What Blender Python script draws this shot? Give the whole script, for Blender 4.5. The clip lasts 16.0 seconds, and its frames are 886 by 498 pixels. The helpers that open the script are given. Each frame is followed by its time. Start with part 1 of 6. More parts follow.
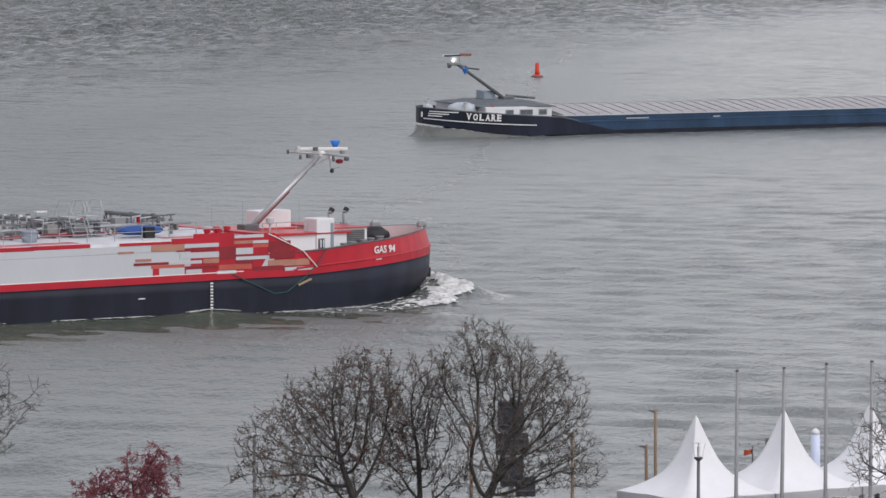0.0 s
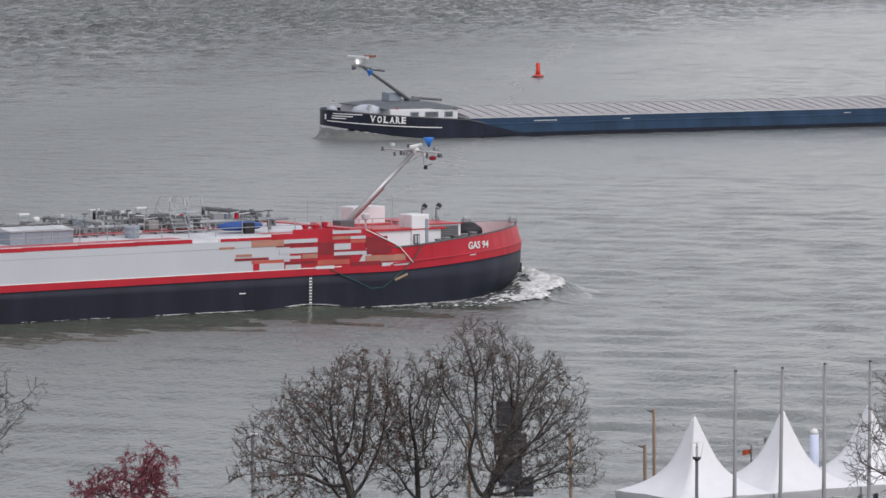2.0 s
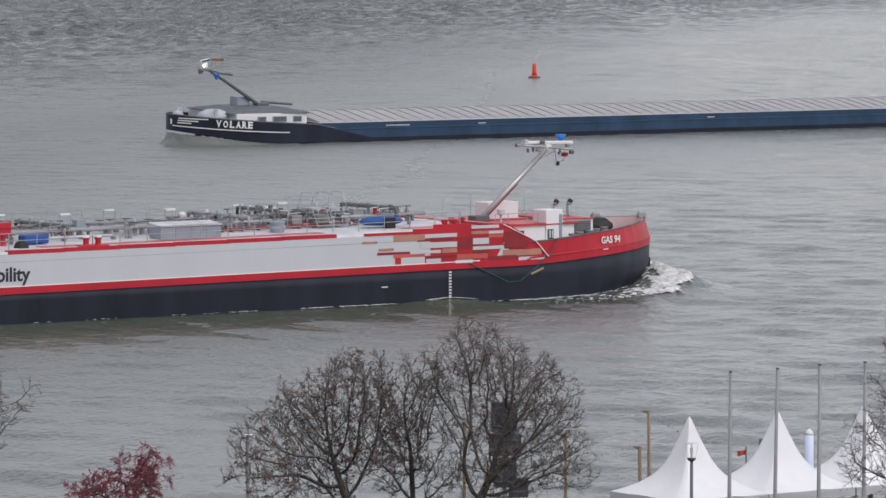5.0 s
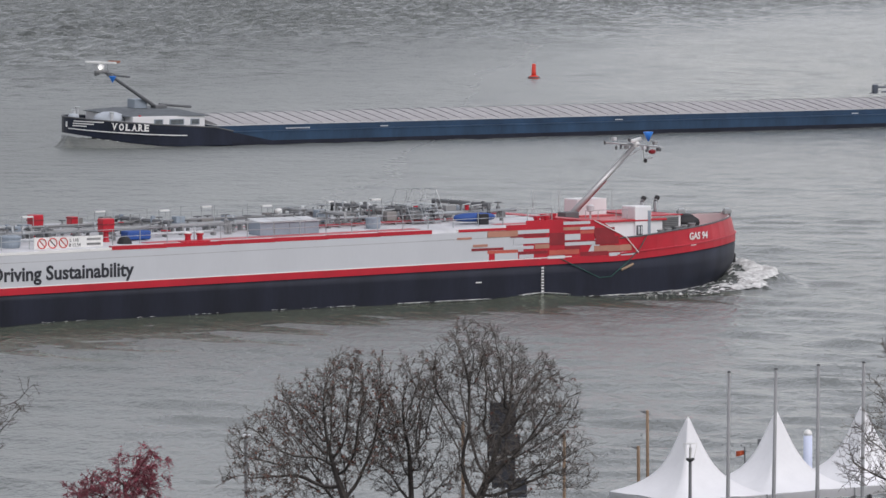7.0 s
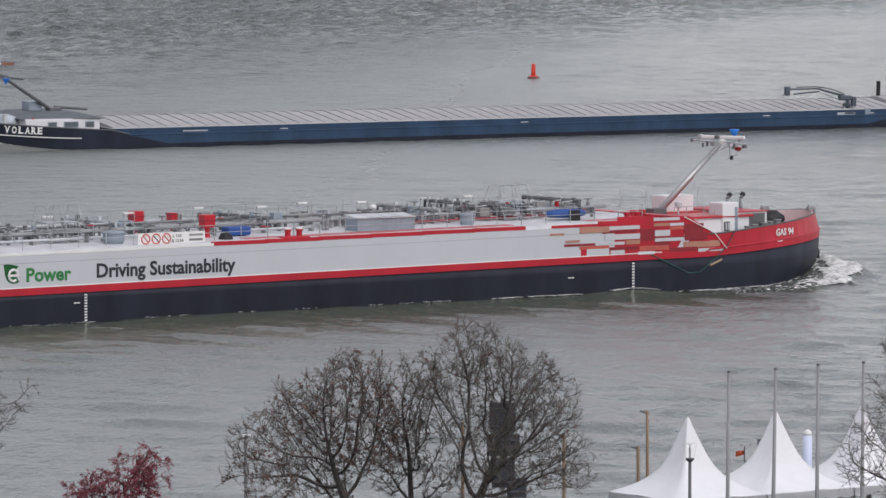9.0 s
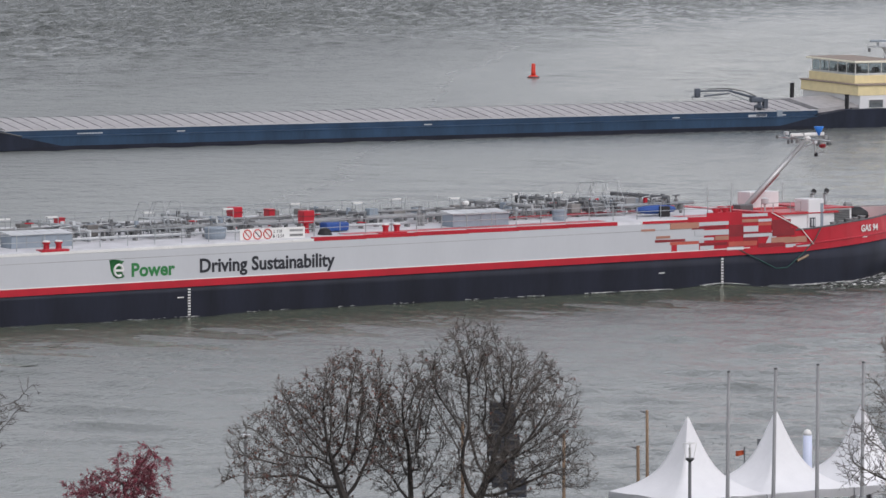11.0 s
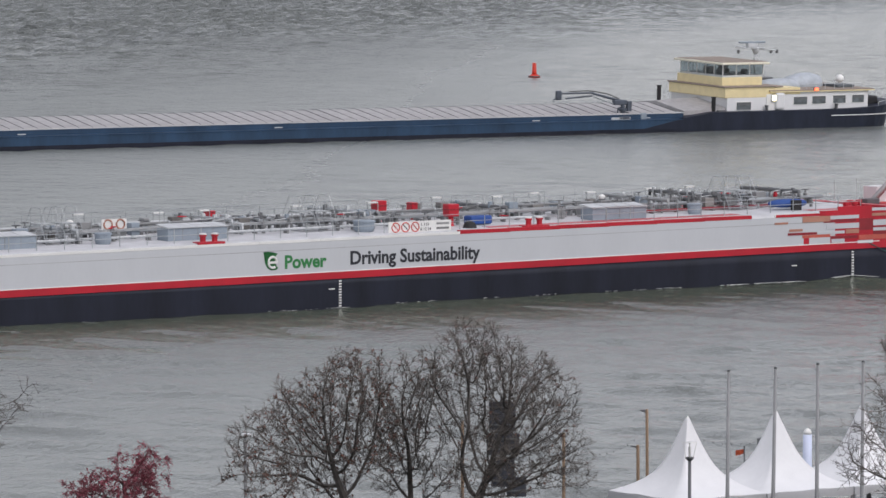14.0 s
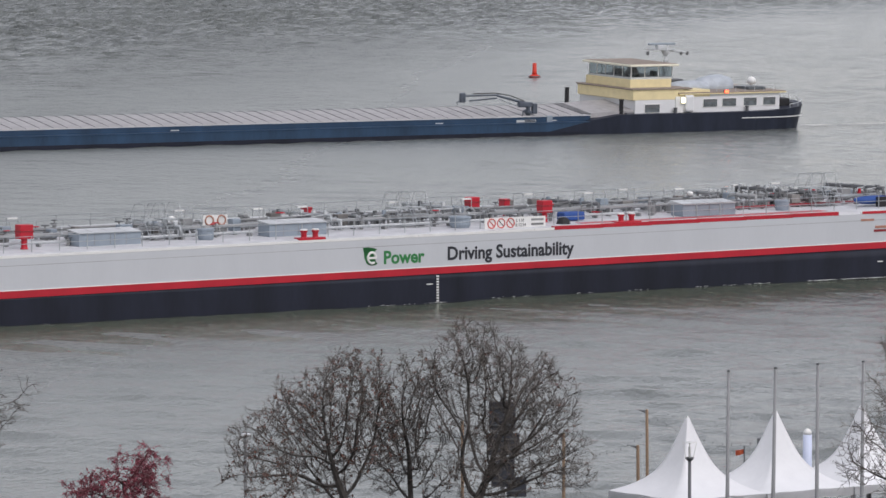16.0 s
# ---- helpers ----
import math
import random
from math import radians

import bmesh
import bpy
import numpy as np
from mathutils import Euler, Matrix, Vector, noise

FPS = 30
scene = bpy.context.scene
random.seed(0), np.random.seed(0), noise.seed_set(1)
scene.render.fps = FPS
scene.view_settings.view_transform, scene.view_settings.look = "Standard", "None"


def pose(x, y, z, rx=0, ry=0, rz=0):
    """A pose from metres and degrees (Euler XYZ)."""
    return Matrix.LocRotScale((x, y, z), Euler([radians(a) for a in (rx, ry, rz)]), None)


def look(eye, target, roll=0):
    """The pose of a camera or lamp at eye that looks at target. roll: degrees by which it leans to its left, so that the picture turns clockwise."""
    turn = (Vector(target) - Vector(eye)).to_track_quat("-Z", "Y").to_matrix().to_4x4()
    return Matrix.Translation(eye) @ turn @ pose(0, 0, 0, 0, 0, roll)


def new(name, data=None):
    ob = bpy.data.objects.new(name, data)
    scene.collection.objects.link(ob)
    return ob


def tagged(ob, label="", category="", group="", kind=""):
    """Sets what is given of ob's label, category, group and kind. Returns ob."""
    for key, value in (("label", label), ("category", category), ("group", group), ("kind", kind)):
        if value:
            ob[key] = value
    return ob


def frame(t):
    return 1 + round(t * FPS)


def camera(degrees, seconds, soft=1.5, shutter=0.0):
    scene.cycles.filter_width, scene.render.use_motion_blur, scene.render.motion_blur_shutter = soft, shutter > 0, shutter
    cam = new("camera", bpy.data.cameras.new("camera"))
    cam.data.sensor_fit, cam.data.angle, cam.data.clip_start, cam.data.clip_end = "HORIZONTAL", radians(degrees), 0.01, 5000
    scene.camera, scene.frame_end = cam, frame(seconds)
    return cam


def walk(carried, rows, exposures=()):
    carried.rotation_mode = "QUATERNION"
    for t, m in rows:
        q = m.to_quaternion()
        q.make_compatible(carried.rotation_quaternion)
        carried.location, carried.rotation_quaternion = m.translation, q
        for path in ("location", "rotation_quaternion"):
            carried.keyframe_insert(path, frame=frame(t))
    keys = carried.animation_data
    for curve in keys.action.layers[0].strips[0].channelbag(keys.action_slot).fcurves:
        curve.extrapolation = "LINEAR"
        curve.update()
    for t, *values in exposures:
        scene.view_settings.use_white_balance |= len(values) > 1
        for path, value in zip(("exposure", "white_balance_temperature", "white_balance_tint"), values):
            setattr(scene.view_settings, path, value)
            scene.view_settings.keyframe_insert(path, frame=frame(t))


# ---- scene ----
cam = camera(9.96, 16.0, soft=1.5)


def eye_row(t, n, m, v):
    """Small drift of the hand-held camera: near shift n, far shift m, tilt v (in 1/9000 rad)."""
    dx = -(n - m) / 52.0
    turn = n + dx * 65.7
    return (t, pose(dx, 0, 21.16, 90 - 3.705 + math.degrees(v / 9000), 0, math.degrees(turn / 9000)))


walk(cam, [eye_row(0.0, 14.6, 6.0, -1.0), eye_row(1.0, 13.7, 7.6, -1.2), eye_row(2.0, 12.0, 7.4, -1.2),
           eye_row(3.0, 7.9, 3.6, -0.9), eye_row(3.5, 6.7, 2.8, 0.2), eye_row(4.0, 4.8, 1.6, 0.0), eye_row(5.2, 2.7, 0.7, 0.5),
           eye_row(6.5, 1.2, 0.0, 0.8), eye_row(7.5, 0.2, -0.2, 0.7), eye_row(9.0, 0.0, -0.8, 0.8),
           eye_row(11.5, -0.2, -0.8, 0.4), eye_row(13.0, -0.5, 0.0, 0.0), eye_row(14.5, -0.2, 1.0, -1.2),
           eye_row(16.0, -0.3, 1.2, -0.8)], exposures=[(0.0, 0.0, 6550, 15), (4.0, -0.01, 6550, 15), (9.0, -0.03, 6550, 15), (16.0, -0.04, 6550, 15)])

# ---- sky and sun: an overcast winter day ----
SUN_UP, SUN_TURN = radians(48), radians(140)
world = bpy.data.worlds.new("overcast_sky")
scene.world = world
world.use_nodes = True
wt = world.node_tree
wt.nodes.clear()
w_out, w_bg = wt.nodes.new("ShaderNodeOutputWorld"), wt.nodes.new("ShaderNodeBackground")
w_sky, w_hsv = wt.nodes.new("ShaderNodeTexSky"), wt.nodes.new("ShaderNodeHueSaturation")
w_sky.sky_type, w_sky.sun_disc = "NISHITA", False
w_sky.sun_elevation, w_sky.sun_rotation = SUN_UP, SUN_TURN
w_sky.air_density, w_sky.dust_density, w_sky.ozone_density = 1.0, 1.2, 1.0
w_hsv.inputs["Saturation"].default_value = 0.26
w_bg.inputs["Strength"].default_value = 0.122
wt.links.new(w_sky.outputs["Color"], w_hsv.inputs["Color"])
# a closed cloud cover is brighter overhead than near the horizon
w_tc, w_sep, w_up, w_mul = (wt.nodes.new("ShaderNode" + n) for n in ("TexCoord", "SeparateXYZ", "MapRange", "VectorMath"))
w_mul.operation = "SCALE"
w_up.inputs["From Min"].default_value, w_up.inputs["To Min"].default_value, w_up.inputs["To Max"].default_value = 0.25, 1.38, 2.3
wt.links.new(w_tc.outputs["Generated"], w_sep.inputs["Vector"])
wt.links.new(w_sep.outputs["Z"], w_up.inputs["Value"])
wt.links.new(w_hsv.outputs["Color"], w_mul.inputs[0])
wt.links.new(w_up.outputs["Result"], w_mul.inputs["Scale"])
wt.links.new(w_mul.outputs["Vector"], w_bg.inputs["Color"])
wt.links.new(w_bg.outputs["Background"], w_out.inputs["Surface"])
sun_data = bpy.data.lights.new("sun", "SUN")
sun_data.energy, sun_data.angle, sun_data.color = 0.5, radians(25), (1.0, 0.97, 0.93)
sun = new("sun", sun_data)
sun.matrix_basis = look((0, 0, 100), (-math.sin(SUN_TURN) * 100 * math.cos(SUN_UP), -math.cos(SUN_TURN) * 100 * math.cos(SUN_UP),
                                      100 - 100 * math.sin(SUN_UP)))


# ---- materials ----
def mat(name, color, rough=0.5, metal=0.0, vary=0.12, scale=1.5, fine=25.0, bump=0.15, streak=0.0, spread=0.0, coat=0.0):
    """A paint, metal, wood or cloth: colour with stains at two scales, grain relief, optional vertical streaks."""
    m = bpy.data.materials.new(name)
    m.use_nodes = True
    nt = m.node_tree
    b = nt.nodes["Principled BSDF"]
    b.inputs["Metallic"].default_value = metal
    if coat:
        b.inputs["Coat Weight"].default_value = coat
    tc = nt.nodes.new("ShaderNodeTexCoord")
    mp = nt.nodes.new("ShaderNodeMapping")
    mp.inputs["Scale"].default_value = (1, 1, 0.25 if streak else 1)
    nt.links.new(tc.outputs["Object"], mp.inputs["Vector"])
    big, small = nt.nodes.new("ShaderNodeTexNoise"), nt.nodes.new("ShaderNodeTexNoise")
    big.inputs["Scale"].default_value, small.inputs["Scale"].default_value = scale, fine
    big.inputs["Detail"].default_value, small.inputs["Detail"].default_value = 6, 4
    nt.links.new(mp.outputs["Vector"], big.inputs["Vector"])
    nt.links.new(mp.outputs["Vector"], small.inputs["Vector"])
    add = nt.nodes.new("ShaderNodeMath")
    add.operation = "MULTIPLY_ADD"
    add.inputs[1].default_value = 0.35
    nt.links.new(small.outputs["Fac"], add.inputs[0])
    nt.links.new(big.outputs["Fac"], add.inputs[2])
    ramp = nt.nodes.new("ShaderNodeMapRange")
    ramp.inputs["From Min"].default_value, ramp.inputs["From Max"].default_value = 0.4, 0.95
    ramp.inputs["To Min"].default_value, ramp.inputs["To Max"].default_value = 1 + vary, 1 - vary * 1.6
    nt.links.new(add.outputs[0], ramp.inputs["Value"])
    last = ramp.outputs["Result"]
    if spread:
        info = nt.nodes.new("ShaderNodeObjectInfo")
        rr = nt.nodes.new("ShaderNodeMapRange")
        rr.inputs["To Min"].default_value, rr.inputs["To Max"].default_value = 1 - spread, 1 + spread
        nt.links.new(info.outputs["Random"], rr.inputs["Value"])
        mul = nt.nodes.new("ShaderNodeMath")
        mul.operation = "MULTIPLY"
        nt.links.new(last, mul.inputs[0])
        nt.links.new(rr.outputs["Result"], mul.inputs[1])
        last = mul.outputs[0]
    sc = nt.nodes.new("ShaderNodeVectorMath")
    sc.operation = "SCALE"
    sc.inputs[0].default_value = color
    nt.links.new(last, sc.inputs["Scale"])
    nt.links.new(sc.outputs[0], b.inputs["Base Color"])
    r2 = nt.nodes.new("ShaderNodeMapRange")
    r2.inputs["To Min"].default_value, r2.inputs["To Max"].default_value = max(0.03, rough - 0.12), min(1, rough + 0.12)
    nt.links.new(big.outputs["Fac"], r2.inputs["Value"])
    nt.links.new(r2.outputs["Result"], b.inputs["Roughness"])
    if bump:
        bp = nt.nodes.new("ShaderNodeBump")
        bp.inputs["Strength"].default_value, bp.inputs["Distance"].default_value = bump, 0.02
        nt.links.new(add.outputs[0], bp.inputs["Height"])
        nt.links.new(bp.outputs["Normal"], b.inputs["Normal"])
    return m


def glow(name, color, power):
    m = mat(name, color, 0.3)
    b = m.node_tree.nodes["Principled BSDF"]
    b.inputs["Emission Color"].default_value = (*color, 1)
    b.inputs["Emission Strength"].default_value = power
    return m


def water_material(name="river_water", color=(0.151, 0.165, 0.155), calm=1.0, rough=(0.12, 0.4)):
    m = bpy.data.materials.new(name)
    m.use_nodes = True
    nt = m.node_tree
    b = nt.nodes["Principled BSDF"]
    b.inputs["Base Color"].default_value = (*color, 1)
    b.inputs["IOR"].default_value = 1.33
    b.inputs["Specular IOR Level"].default_value = 0.5
    tc = nt.nodes.new("ShaderNodeTexCoord")

    def noise_at(sx, sy, detail, turn=0.0, rough=0.55):
        mp = nt.nodes.new("ShaderNodeMapping")
        mp.inputs["Scale"].default_value = (sx, sy, 1)
        mp.inputs["Rotation"].default_value = (0, 0, turn)
        n = nt.nodes.new("ShaderNodeTexNoise")
        n.inputs["Scale"].default_value, n.inputs["Detail"].default_value = 1.0, detail
        n.inputs["Roughness"].default_value = rough
        nt.links.new(tc.outputs["Object"], mp.inputs["Vector"])
        nt.links.new(mp.outputs["Vector"], n.inputs["Vector"])
        return n.outputs["Fac"]

    def maths(op, a, c):
        n = nt.nodes.new("ShaderNodeMath")
        n.operation = op
        for k, v in ((0, a), (1, c)):
            if isinstance(v, float):
                n.inputs[k].default_value = v
            else:
                nt.links.new(v, n.inputs[k])
        return n.outputs[0]

    def ranged(v, a, c, lo, hi):
        n = nt.nodes.new("ShaderNodeMapRange")
        for k, x in (("From Min", a), ("From Max", c), ("To Min", lo), ("To Max", hi)):
            n.inputs[k].default_value = x
        nt.links.new(v, n.inputs["Value"])
        return n.outputs["Result"]

    # long swell, wind waves and ripples; gusts roughen some reaches more than others
    gust = noise_at(0.012, 0.0045, 3.0, 0.5)
    sep = nt.nodes.new("ShaderNodeSeparateXYZ")
    nt.links.new(tc.outputs["Object"], sep.inputs["Vector"])
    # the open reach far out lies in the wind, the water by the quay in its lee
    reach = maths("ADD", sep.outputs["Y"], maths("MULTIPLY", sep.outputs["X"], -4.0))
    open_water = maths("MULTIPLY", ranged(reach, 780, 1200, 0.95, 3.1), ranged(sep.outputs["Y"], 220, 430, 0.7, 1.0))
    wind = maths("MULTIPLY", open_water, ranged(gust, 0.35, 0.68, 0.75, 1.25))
    swell = noise_at(0.2, 0.085, 4.0, 0.35)
    waves = noise_at(0.75, 0.33, 4.0, 0.2)
    ripple = noise_at(2.6, 1.4, 3.0, -0.3)
    lanes = noise_at(0.3, 0.05, 3.0, 0.15)
    h = maths("ADD", maths("MULTIPLY", lanes, 0.2), maths("ADD", maths("MULTIPLY", swell, 0.9), maths("ADD", maths("MULTIPLY", waves, 1.1), maths("MULTIPLY", ripple, 0.55))))
    h = maths("MULTIPLY", h, wind)
    bp = nt.nodes.new("ShaderNodeBump")
    bp.inputs["Strength"].default_value, bp.inputs["Distance"].default_value = 1.0, 0.55 * calm
    nt.links.new(h, bp.inputs["Height"])
    nt.links.new(bp.outputs["Normal"], b.inputs["Normal"])
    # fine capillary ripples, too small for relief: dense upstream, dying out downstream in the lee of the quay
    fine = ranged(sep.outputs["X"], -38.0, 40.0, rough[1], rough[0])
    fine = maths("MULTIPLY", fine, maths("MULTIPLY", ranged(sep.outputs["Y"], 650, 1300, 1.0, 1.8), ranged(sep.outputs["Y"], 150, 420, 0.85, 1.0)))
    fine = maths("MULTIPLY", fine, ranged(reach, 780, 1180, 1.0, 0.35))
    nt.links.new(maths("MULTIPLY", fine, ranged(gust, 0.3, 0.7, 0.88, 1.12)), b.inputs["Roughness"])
    return m


M = {
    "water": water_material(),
    # olive silt, its colour darkened further for the hull's dark reflection
    "hull_dark_lee": water_material("silty_hull_dark_lee", (0.1, 0.116, 0.084), 0.5, (0.1, 0.2)),
    "churned": water_material("churned_water", (0.16, 0.17, 0.16), 0.5, (0.3, 0.45)),
    "foam": mat("foam", (0.62, 0.63, 0.61), 0.7, vary=0.35, scale=2.5, fine=9, bump=0.5),
    "black_hull": mat("black_hull", (0.011, 0.0135, 0.026), 0.5, vary=0.3, scale=0.6, fine=6, streak=1),
    "red": mat("red_paint", (0.45, 0.007, 0.022), 0.4, vary=0.12, scale=0.7),
    "dark_red": mat("dark_red_paint", (0.24, 0.012, 0.02), 0.4),
    "orange": mat("orange_brown_paint", (0.42, 0.2, 0.14), 0.45),
    "coral": mat("coral_paint", (0.5, 0.1, 0.07), 0.45),
    "white": mat("white_paint", (0.505, 0.52, 0.545), 0.5, vary=0.03, scale=0.5, fine=8, streak=1),
    "white_deck": mat("white_deck", (0.56, 0.565, 0.58), 0.6, vary=0.12, scale=0.8),
    "red_deck": mat("red_deck", (0.48, 0.07, 0.075), 0.4, vary=0.15),
    "steel": mat("grey_steel", (0.27, 0.275, 0.275), 0.45, metal=0.4, spread=0.25),
    "galvan": mat("galvanised_steel", (0.42, 0.44, 0.45), 0.4, metal=0.7),
    "crane_paint": mat("crane_paint", (0.075, 0.09, 0.115), 0.5, vary=0.2),
    "box_paint": mat("grey_brown_box_paint", (0.2, 0.19, 0.18), 0.6, vary=0.2, spread=0.25),
    "house_white": mat("white_house_paint", (0.7, 0.705, 0.71), 0.5, vary=0.04, scale=0.6, fine=8, streak=1),
    "pane_grey": mat("curtained_pane", (0.13, 0.15, 0.16), 0.12, vary=0.3, scale=2, bump=0),
    "mast_paint": mat("grey_mast_paint", (0.42, 0.42, 0.42), 0.4, metal=0.55, vary=0.1),
    "dark_steel": mat("dark_steel", (0.12, 0.125, 0.13), 0.5, metal=0.3),
    "cabinet": mat("blue_grey_paint", (0.25, 0.295, 0.34), 0.5, vary=0.08),
    "light_grey": mat("light_grey_panel", (0.52, 0.54, 0.55), 0.5, spread=0.06),
    "blue_cover": mat("blue_cover", (0.015, 0.07, 0.28), 0.6),
    "cone_blue": mat("signal_blue", (0.02, 0.2, 0.68), 0.5),
    "black": mat("black_rubber", (0.012, 0.012, 0.014), 0.6),
    "navy": mat("navy_hull", (0.013, 0.018, 0.034), 0.5, vary=0.3, scale=0.5, fine=5, streak=1),
    "blue_hull": mat("blue_hull", (0.025, 0.058, 0.11), 0.45, vary=0.25, scale=0.4, fine=4, streak=1),
    "hatch": mat("aluminium_hatch", (0.39, 0.38, 0.38), 0.55, metal=0.1, vary=0.1, spread=0.05),
    "grey_roof": mat("grey_roof", (0.1, 0.115, 0.125), 0.6),
    "cream": mat("cream_paint", (0.78, 0.66, 0.38), 0.5, vary=0.06),
    "pale_cream": mat("pale_cream", (0.8, 0.76, 0.62), 0.5, vary=0.05),
    "brown_roof": mat("brown_roof", (0.27, 0.22, 0.18), 0.7),
    "glass": mat("dark_glass", (0.03, 0.04, 0.045), 0.06, vary=0.2, bump=0),
    "tarp": mat("grey_tarpaulin", (0.42, 0.46, 0.5), 0.55, bump=0.4, fine=8),
    "buoy": mat("buoy_red", (0.62, 0.04, 0.02), 0.5),
    "tent": mat("tent_cloth", (0.76, 0.765, 0.775), 0.6, vary=0.04, scale=1.2, fine=9, bump=0.25),
    "pole": mat("grey_pole", (0.27, 0.275, 0.28), 0.65, metal=0.1),
    "wood": mat("pine_post", (0.29, 0.2, 0.13), 0.7, vary=0.2, streak=1),
    "bark": mat("bark", (0.065, 0.058, 0.052), 0.9, vary=0.3, scale=4, fine=40, bump=0.6),
    "twig": mat("twig", (0.115, 0.1, 0.088), 0.9, vary=0.25),
    "leaf": mat("withered_leaf", (0.14, 0.06, 0.042), 0.8, vary=0.3, scale=3),
    "red_leaf": mat("crimson_leaf", (0.3, 0.048, 0.08), 0.75, vary=0.3, scale=4),
    "red_twig": mat("crimson_twig", (0.16, 0.045, 0.055), 0.85, vary=0.25),
    "paving": mat("quay_paving", (0.2, 0.19, 0.18), 0.8, vary=0.2, scale=1.0, fine=12, bump=0.5),
    "stone": mat("quay_stone", (0.16, 0.15, 0.14), 0.85, vary=0.25, bump=0.6),
    "sign_dark": mat("dark_sign_panel", (0.042, 0.047, 0.06), 0.6, vary=0.2),
    "flag": mat("orange_cloth", (0.6, 0.14, 0.06), 0.7),
    "inflatable": mat("pale_blue_cloth", (0.62, 0.68, 0.84), 0.6, vary=0.05),
    "green": mat("green_letters", (0.02, 0.19, 0.05), 0.5),
    "letters": mat("black_letters", (0.014, 0.016, 0.024), 0.5),
    "sign_white": mat("sign_white", (0.74, 0.74, 0.72), 0.5, vary=0.05),
    "sign_red": mat("sign_red", (0.6, 0.05, 0.04), 0.5),
    "rope": mat("green_rope", (0.03, 0.09, 0.08), 0.9),
    "lamp_on": glow("lit_lamp", (1.0, 0.92, 0.6), 2.5),
    "white_light": glow("white_light", (1.0, 0.98, 0.92), 3.0),
    "red_light": glow("red_light", (1.0, 0.12, 0.05), 4.0),
    "window_glass": mat("window_glass", (0.62, 0.68, 0.7), 0.04, vary=0.05, bump=0),
    "frosted": mat("frosted_glass", (0.6, 0.6, 0.58), 0.3),
}


for dark in ("black_hull", "navy", "blue_hull"):
    M[dark].node_tree.nodes["Principled BSDF"].inputs["Specular IOR Level"].default_value = 0.3
M["window_glass"].node_tree.nodes["Principled BSDF"].inputs["Transmission Weight"].default_value = 1.0


# ---- mesh helpers ----
def part(name, bm, material, parent=None, label="", smooth=False):
    """Links a bmesh as one mesh object under a thing or part."""
    me = bpy.data.meshes.new(name)
    bm.to_mesh(me)
    bm.free()
    me.materials.append(M[material])
    if smooth:
        me.polygons.foreach_set("use_smooth", [True] * len(me.polygons))
    ob = new(name, me)
    ob.parent = parent
    return tagged(ob, label)


def share(name, ob, m, parent):
    """Another object on the mesh of ob."""
    o = new(name, ob.data)
    o.parent = parent
    o.matrix_basis = m
    return o


def box(x0, x1, y0, y1, z0, z1, bev=0.0, bm=None):
    bm = bm or bmesh.new()
    made = bmesh.ops.create_cube(bm, size=1.0)["verts"]
    for v in made:
        v.co = Vector((x0 + (v.co.x + 0.5) * (x1 - x0), y0 + (v.co.y + 0.5) * (y1 - y0), z0 + (v.co.z + 0.5) * (z1 - z0)))
    if bev:
        edges = list({e for v in made for e in v.link_edges})
        bmesh.ops.bevel(bm, geom=edges, offset=bev, segments=2, affect="EDGES", profile=0.5)
    return bm


def tube(points, r, sides=6, bm=None, r_end=None, caps=True):
    """A round bar along points, tapering to r_end."""
    bm = bm or bmesh.new()
    pts = [Vector(p) for p in points]
    rings = []
    for i, p in enumerate(pts):
        d = (pts[min(i + 1, len(pts) - 1)] - pts[max(i - 1, 0)]).normalized()
        a = d.orthogonal().normalized() if abs(d.z) > 0.9 else d.cross(Vector((0, 0, 1))).normalized()
        b = d.cross(a)
        k = i / max(1, len(pts) - 1)
        rad = r if r_end is None else r + (r_end - r) * k
        rings.append([bm.verts.new(p + (a * math.cos(2 * math.pi * j / sides) + b * math.sin(2 * math.pi * j / sides)) * rad)
                      for j in range(sides)])
    for u, v in zip(rings, rings[1:]):
        for j in range(sides):
            bm.faces.new((u[j], u[(j + 1) % sides], v[(j + 1) % sides], v[j]))
    if caps:
        bm.faces.new(rings[0][::-1])
        bm.faces.new(rings[-1])
    return bm


def lathe(profile, x=0, y=0, sides=16, bm=None):
    """A turned body from (radius, z) pairs."""
    bm = bm or bmesh.new()
    rings = [[bm.verts.new((x + r * math.cos(2 * math.pi * j / sides), y + r * math.sin(2 * math.pi * j / sides), z))
              for j in range(sides)] for r, z in profile]
    for u, v in zip(rings, rings[1:]):
        for j in range(sides):
            bm.faces.new((u[j], u[(j + 1) % sides], v[(j + 1) % sides], v[j]))
    bm.faces.new(rings[0][::-1])
    bm.faces.new(rings[-1])
    return bm


def lettering(words, size, material, m, parent, name="lettering", bold=0.0, width=None, shear=0.0):
    """Flat raised letters in the built-in font, as one mesh; width: total length to fill."""
    cu = bpy.data.curves.new(name, "FONT")
    cu.body, cu.size, cu.extrude, cu.offset, cu.shear = words, size, 0.006, bold, shear
    cu.resolution_u = 3
    tmp = new(name, cu)
    bpy.context.view_layer.update()
    me = bpy.data.meshes.new_from_object(tmp.evaluated_get(bpy.context.evaluated_depsgraph_get()))
    bpy.data.objects.remove(tmp)
    xs = [v.co.x for v in me.vertices]
    k = width / (max(xs) - min(xs)) if width else 1.0
    lo = min(xs)
    for v in me.vertices:
        v.co.x = (v.co.x - lo) * k
    me.materials.clear()
    me.materials.append(M[material])
    ob = new(name, me)
    ob.parent = parent
    ob.matrix_basis = m
    return ob


